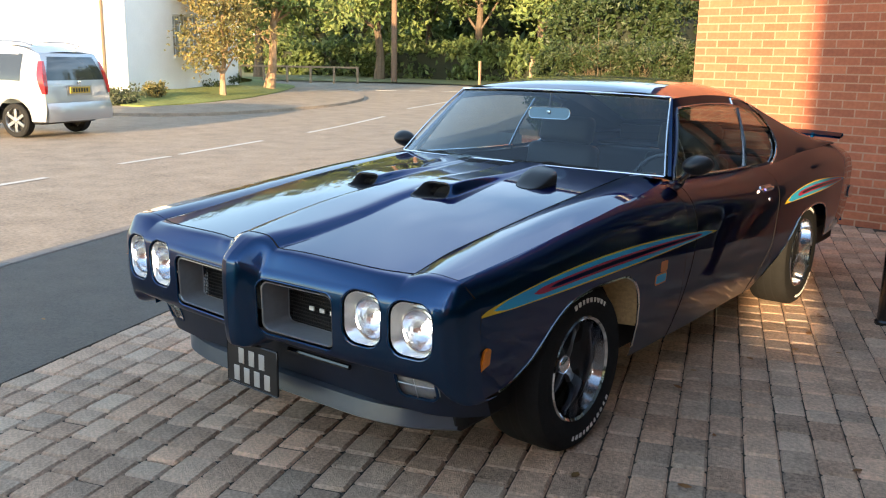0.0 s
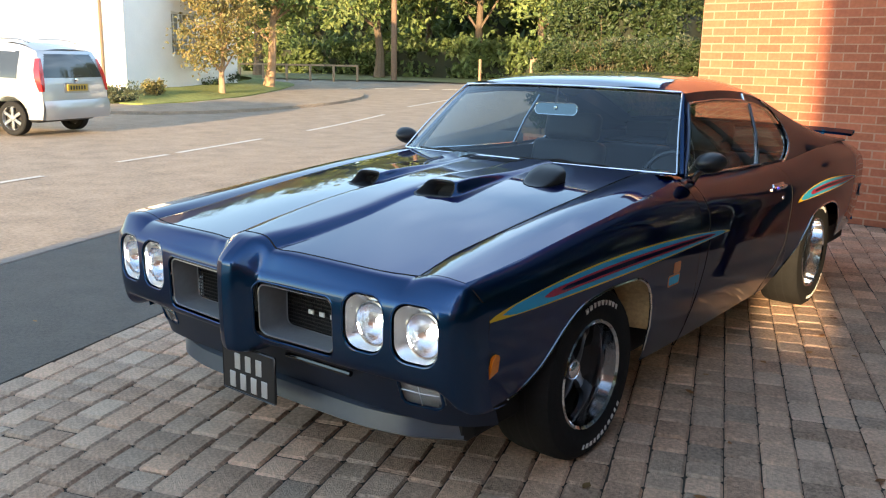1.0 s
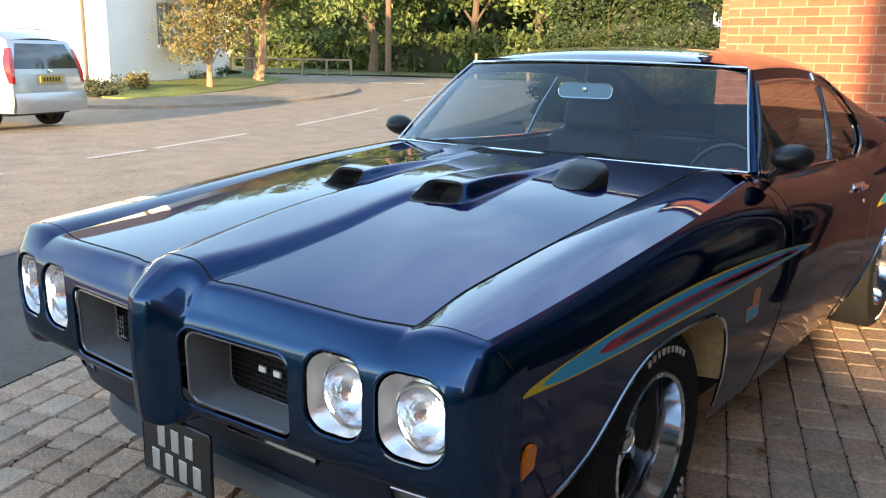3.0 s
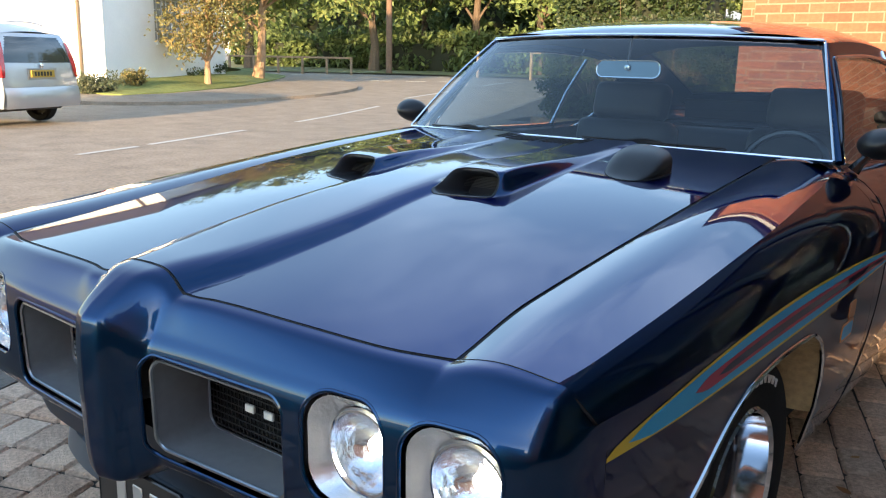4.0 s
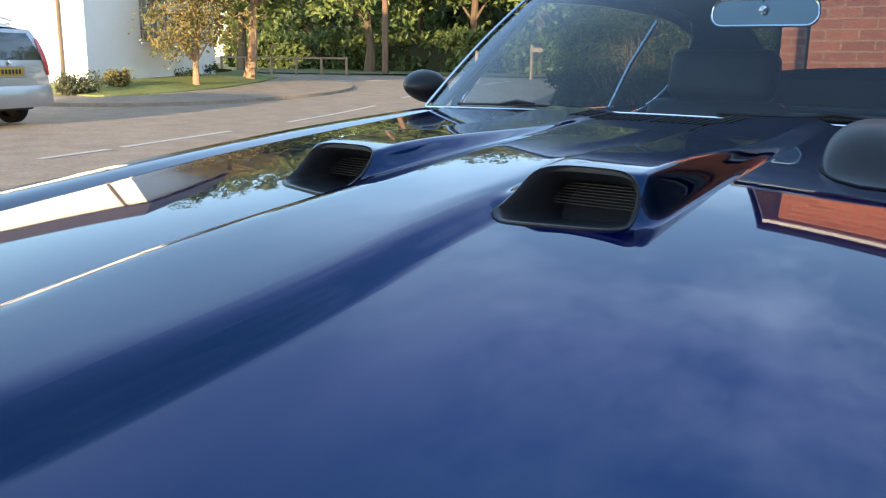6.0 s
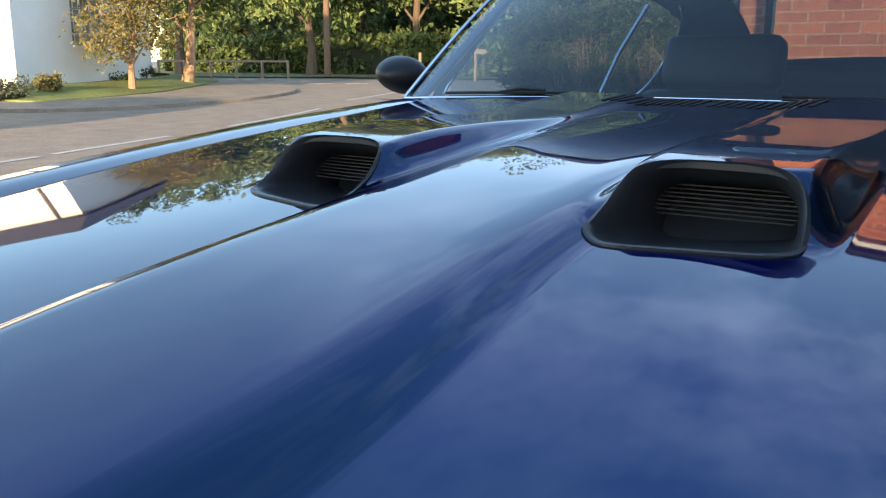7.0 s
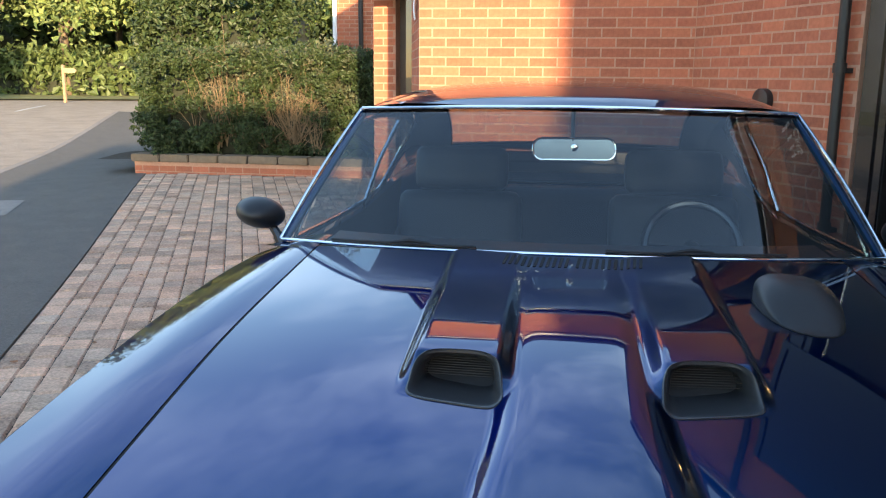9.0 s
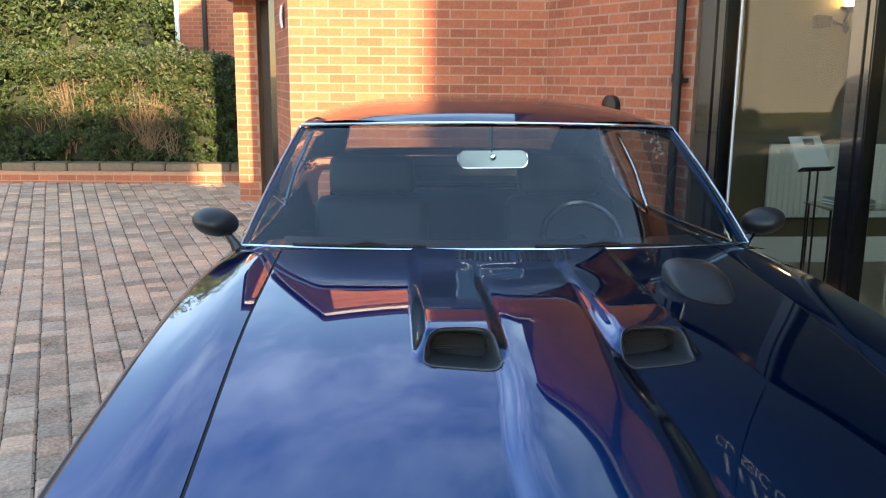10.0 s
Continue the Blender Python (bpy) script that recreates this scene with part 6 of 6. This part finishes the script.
# silver people carrier
def van():
    v = thing("van", "silver compact people carrier with roof bars, parked nose-in by a house", "car", at=(-13.05, 6.55, 0.0), turn=math.degrees(math.atan2(-0.351, -0.936)) - 90)
    # local: y forward from the tail, x to its right
    prof_z = spl((0, 0.25, 0.8, 2.4, 3.2, 3.6, 4.2), (1.50, 1.62, 1.66, 1.62, 1.30, 1.02, 0.72))
    tail = spl((0.32, 0.55, 0.95, 1.05, 1.5, 1.66), (0.02, -0.03, 0.0, 0.02, 0.16, 0.36))

    def half(y, z):
        w = 0.845 - 0.05 * smooth(3.4, 4.2, y) ** 2
        return w - 0.015 * smooth(0.7, 0.3, z) - 0.17 * smooth(0.98, 1.75, z)

    def section(y, t):
        top = prof_z(y)
        pts_z = 0.30 + (top - 0.30) * min(t, 1)
        return half(y, pts_z), pts_z

    def is_glass(y, z):
        return 1.03 < z < 1.50 and (0.42 < y < 1.18 or 1.26 < y < 2.25 or 2.33 < y < 2.95) and z < prof_z(y) - 0.13

    def arch(y, z):
        return any((y - c) ** 2 + (z - 0.32) ** 2 < 0.36 ** 2 for c in (0.72, 3.34))
    def round_arches(ob):
        """Draw the stepped rim of each wheel arch onto its circle."""
        for q in ob.data.vertices:
            for c in (0.72, 3.34):
                d = Vector((0, q.co.y - c, q.co.z - 0.32))
                if d.length < 0.395:
                    d = d.normalized() * 0.385
                    q.co.y, q.co.z = c + d.y, 0.32 + d.z
    for sg in (1, -1):
        side = part("body_side", grid(lambda y, t: (lambda s: (sg * s[0], y + (tail(s[1]) if y < 0.4 else tail(s[1]) * max(0, 1 - (y - 0.4) / 0.8) if y < 1.2 else 0), s[1]))(section(y, t)), span(0.0, 4.2, 90), span(0, 1, 50), lambda y, t: not arch(y, section(y, t)[1])), "silver", v)
        round_arches(side)
        g = part("side_glass", grid(lambda y, t: (lambda s: (sg * (s[0] + 0.004), y + 0.12, s[1]))(section(y, t)), span(0.2, 3.1, 60), span(0.45, 0.95, 30), lambda y, t: is_glass(y, section(y, t)[1])), "pane", v)
        bar = part("roof_bar", tube([(sg * 0.60, y, prof_z(y) + 0.07 - 0.06 * (abs(y - 1.45) / 1.05) ** 6) for y in span(0.42, 2.5, 20)], 0.018), "satin", v)
        def tail_lamp(z, u):
            w = 0.5 + 0.5 * math.sin(math.pi * (z - 0.78) / 0.62)
            if u < 0.5:
                return (sg * (half(0, z) + 0.004 - 0.10 * w * (1 - 2 * u)), tail(z) - 0.018, z)
            return (sg * (half(0, z) + 0.008), tail(z) - 0.018 + 0.13 * w * (2 * u - 1), z)
        lamp_bm = grid(tail_lamp, span(0.80, 1.38, 14), span(0, 1, 9))
        part("tail_light", lamp_bm, "tail", v, "tall red tail light")
        for c in (0.72, 3.34):
            w = part("wheel", lathe([(-0.17, 0.21), (-0.18, 0.29), (-0.16, 0.31), (-0.02, 0.31), (0.0, 0.29), (0.0, 0.215)], "x", 36), "rubber", v)
            w.matrix_basis = pose(sg * 0.83, c, 0.31, 0, 0, 0 if sg > 0 else 180)
            part("rim", lathe([(0.0, 0.215), (-0.03, 0.20), (-0.06, 0.19)], "x", 36), "satin", w)
            for k in range(6):
                q = Matrix.Rotation(k * math.tau / 6, 4, "X")
                part("spoke", box((-0.04, -0.03, 0.02), (-0.015, 0.03, 0.205), 0.006, m=q), "satin", w)
            part("hub", lathe([(-0.03, 0.05), (-0.005, 0.04), (0.0, 0.001)], "x", 20), "satin", w)
            part("disc", lathe([(-0.08, 0.001), (-0.08, 0.19)], "x", 24), "iron", w)
    part("roof", grid(lambda y, f: (f * half(y, prof_z(y)), y + (tail(prof_z(y)) * max(0, 1 - y / 0.8) if y < 0.8 else 0), prof_z(y) + 0.05 * (1 - f * f)), span(0, 4.2, 50), span(-1, 1, 16)), "silver", v)
    part("tailgate", grid(lambda z, f: (f * half(0, z), tail(z) - 0.03 * (1 - f * f), z), span(0.30, 1.52, 30), span(-1, 1, 20)), "silver", v)
    part("rear_window", grid(lambda z, f: (f * (half(0, z) - 0.09), tail(z) - 0.03 * (1 - f * f) - 0.006, z), span(1.04, 1.46, 10), span(-1, 1, 14)), "pane", v, "dark rear window")
    part("bumper", grid(lambda z, f: (f * 0.845, tail(0.55) - 0.05 - 0.05 * (1 - abs(f) ** 4) + 0.04 * ((z - 0.45) / 0.2) ** 2, z), span(0.30, 0.64, 10), span(-1, 1, 20)), "silver", v, "silver rear bumper")
    part("rear_plate", box((-0.26, -0.075, 0.80), (0.26, -0.055, 0.92), 0.004), "yplate", v, "yellow number plate with dark bars")
    for k in range(6):
        part("plate_bar", box((-0.2 + 0.07 * k, -0.079, 0.825), (-0.16 + 0.07 * k, -0.074, 0.895)), "black", v)
    part("badge", lathe([(0, 0.045), (-0.006, 0.001)], "y", 20, centre=(0, -0.045, 0.985)), "chrome", v)
    part("plate_recess", box((-0.32, -0.056, 0.77), (0.32, -0.045, 0.95), 0.004), "satin", v)
    part("floor_pan", box((-0.72, 0.2, 0.24), (0.72, 4.0, 0.5), 0.03), "black", v)
    part("wiper", tube([(0.0, -0.02, 1.06), (0.38, 0.02, 1.10)], 0.008), "black", v)


van()

# pole, posts, rail fence
pl = thing("telegraph_pole", "tall brown timber telegraph pole", "pole", at=(-29.58, 33.87, 0.2))
part("shaft", tube([(0, 0, 0), (0, 0, 4), (0, 0, 9)], [0.17, 0.155, 0.13], sides=12), "pole_wood", pl)
po = thing("gate_post", "weathered timber gate post on the verge", "post", at=(-23.9, 34.1, 0.25))
part("post", box((-0.055, -0.055, 0), (0.055, 0.055, 1.3), 0.012), "timber", po)
po = thing("finger_post", "timber footpath post with a short finger arm", "post", at=(-19.9, 32.7, 0.25))
part("post", box((-0.055, -0.055, 0), (0.055, 0.055, 1.55), 0.012), "timber", po)
part("arm", prism([(0, 1.22), (0.42, 1.22), (0.52, 1.32), (0.42, 1.42), (0, 1.42)], lambda u, v: (0.05 + u * 0.85, -0.1 + u * 0.5, v), lambda u, v: (0.05 + u * 0.85, -0.06 + u * 0.5, v)), "timber", po)
fence = thing("rail_fence", "low timber post and rail fence beside the road", "fence")
f0, f1 = Vector((-33.8, 26.7, 0.3)), Vector((-28.9, 30.3, 0.3))
for k in range(6):
    p = f0.lerp(f1, k / 5)
    part("post", box((p.x - 0.05, p.y - 0.05, p.z - 0.1), (p.x + 0.05, p.y + 0.05, p.z + 0.85), 0.01), "timber", fence)
part("rail", tube([f0 + Vector((0, 0, 0.80)), f1 + Vector((0, 0, 0.80))], 0.06, sides=4), "timber", fence)
cv = thing("caravan", "white touring caravan behind the hedge", "caravan", at=(-9.4, 25.0, 0.2), turn=10)
part("shell", box((-1.2, -1, 0.4), (1.2, 2.5, 2.65), 0.2, seg=3), "upvc", cv)
part("window", box((-0.9, -1.012, 1.5), (0.9, -0.99, 2.1), 0.01), "pane", cv)
for s in (-1, 1):
    part("wheel", lathe([(-0.1, 0.001), (-0.1, 0.3), (0.1, 0.3), (0.1, 0.001)], "x", 20, centre=(s * 1.1, 0.8, 0.3)), "rubber", cv)

# trees, nearest first
tree("small golden-leaved tree leaning on the lawn by the house", (-20.1, 15.2, 0.28), 5.2, 1.75, 0.085, 9000, 0.105, "leaf_gold", 21, count=30, clump=0.36, low=0.10, lean=(-0.5, 0.6), bark="pale_bark", start=0.14)
tree("green tree with a pale bare trunk on the lawn", (-22.4, 19.0, 0.36), 6.3, 2.7, 0.17, 9000, 0.21, "leaf_green", 22, count=16, clump=0.62, low=0.40, lean=(0.3, 0.6), bark="pale_bark")
for k, (x, y, h, s, mat) in enumerate(((-40, 33, 11, 4.5, "leaf_green"), (-35, 38.5, 12, 4.8, "leaf_green"), (-30.5, 43, 12, 5, "leaf_dark"), (-25.5, 42.5, 12, 4.8, "leaf_green"), (-20.5, 44.5, 12, 5, "leaf_green"), (-15.5, 43.5, 11, 4.8, "leaf_green"), (-10.5, 44, 11, 4.8, "leaf_dark"), (-5.5, 45, 11, 5, "leaf_green"), (-38, 47, 14, 6, "leaf_dark"), (-28, 53, 15, 6.5, "leaf_dark"), (-17, 54, 15, 6.5, "leaf_dark"), (-7, 54, 15, 6.5, "leaf_dark"), (-50, 36, 13, 6, "leaf_dark"), (-1, 47, 12, 5, "leaf_green"))):
    tree("tall broadleaf tree in a roadside wood" if mat == "leaf_green" else "dark broadleaf tree in a roadside wood", (x, y, 0.3), h, s, 0.28, 13000, 0.33, mat, 40 + k, count=20, clump=1.2, low=0.08)
hedge("hedgerow", "dark rough undergrowth below the wood", (-52, 42.0, 0.3), (0, 46.0, 2.3), 16000, "leaf_dark", 0.40, 31, cap="hedge")
hedge("woodland", "dark dense woodland behind the roadside trees", (-70, 57.0, 0.3), (14, 64.0, 7.5), 16000, "leaf_dark", 0.9, 33, cap="wood")
for k, (x, y, sx, h, mat) in enumerate(((-19.3, 11.15, 0.85, 0.30, "leaf_grey"), (-19.75, 12.5, 0.42, 0.42, "leaf_gold"), (-22.0, 16.0, 0.8, 0.35, "leaf_hedge"), (-22.6, 17.3, 0.6, 0.45, "leaf_hedge"))):
    hedge("low_shrub", "low garden shrub against the white house", (x - sx * 0.2, y - sx * 0.5, 0.25), (x + sx * 0.5, y + sx * 0.6, 0.3 + h), 1500, mat, 0.07, 60 + k, cap="shrub")

# fallen leaves on the paving
rng = random.Random(5)
for k in range(46):
    x, y = rng.uniform(0.9, 2.3), rng.uniform(-0.6, 4.4)
    if k > 30:
        x, y = rng.uniform(-4.0, -1.9), rng.uniform(0, 6)
    s = 0.014 + 0.016 * rng.random()
    bm = bmesh.new()
    c = [bm.verts.new((s * a, s * b, 0.003 + 0.004 * rng.random())) for a, b in ((-1, 0), (-0.3, 0.6), (0.4, 0.45), (1.1, 0), (0.3, -0.5), (-0.4, -0.55))]
    mid = bm.verts.new((0, 0, 0.002))
    for i in range(6):
        bm.faces.new((c[i], c[(i + 1) % 6], mid))
    ob = part("fallen_leaf", bm, "leaf_fall")
    ob.matrix_basis = pose(x, y, ground_z(x, y) + 0.007, 0, 0, rng.random() * 360)
    tagged(ob, "small dry orange leaf on the paving", "leaf", "fallen leaves")

# unseen plain blocks added behind the camera, stepped to shade the forecourt
bk = thing("shade_blocks", "unseen plain blocks added to shade the forecourt", "building", "structure")
part("block", box((-0.4, -9.5, 0), (3.7, -9, 4.7)), "brick", bk, smooth=False)
part("block", box((3.7, -9.5, 0), (4.92, -9, 3.5)), "brick", bk, smooth=False)
part("block", box((4.92, -9.5, 0), (5.47, -9, 2.24)), "brick", bk, smooth=False)
part("block", box((5.47, -9.5, 0), (16, -9, 9.0)), "brick", bk, smooth=False)

for k in range(5):
    x, y = -23.6 + 0.95 * k, 22.6 + 1.0 * k
    bm = box((-0.42, -0.10, 0), (0.42, 0.10, 0.004), m=pose(x, y, ground_z(x, y) - 0.010, 0, 0, 46))
    tagged(part("road_marking", bm, "line"), "short white give-way dash on the road", "road marking", "give-way dashes", "structure")
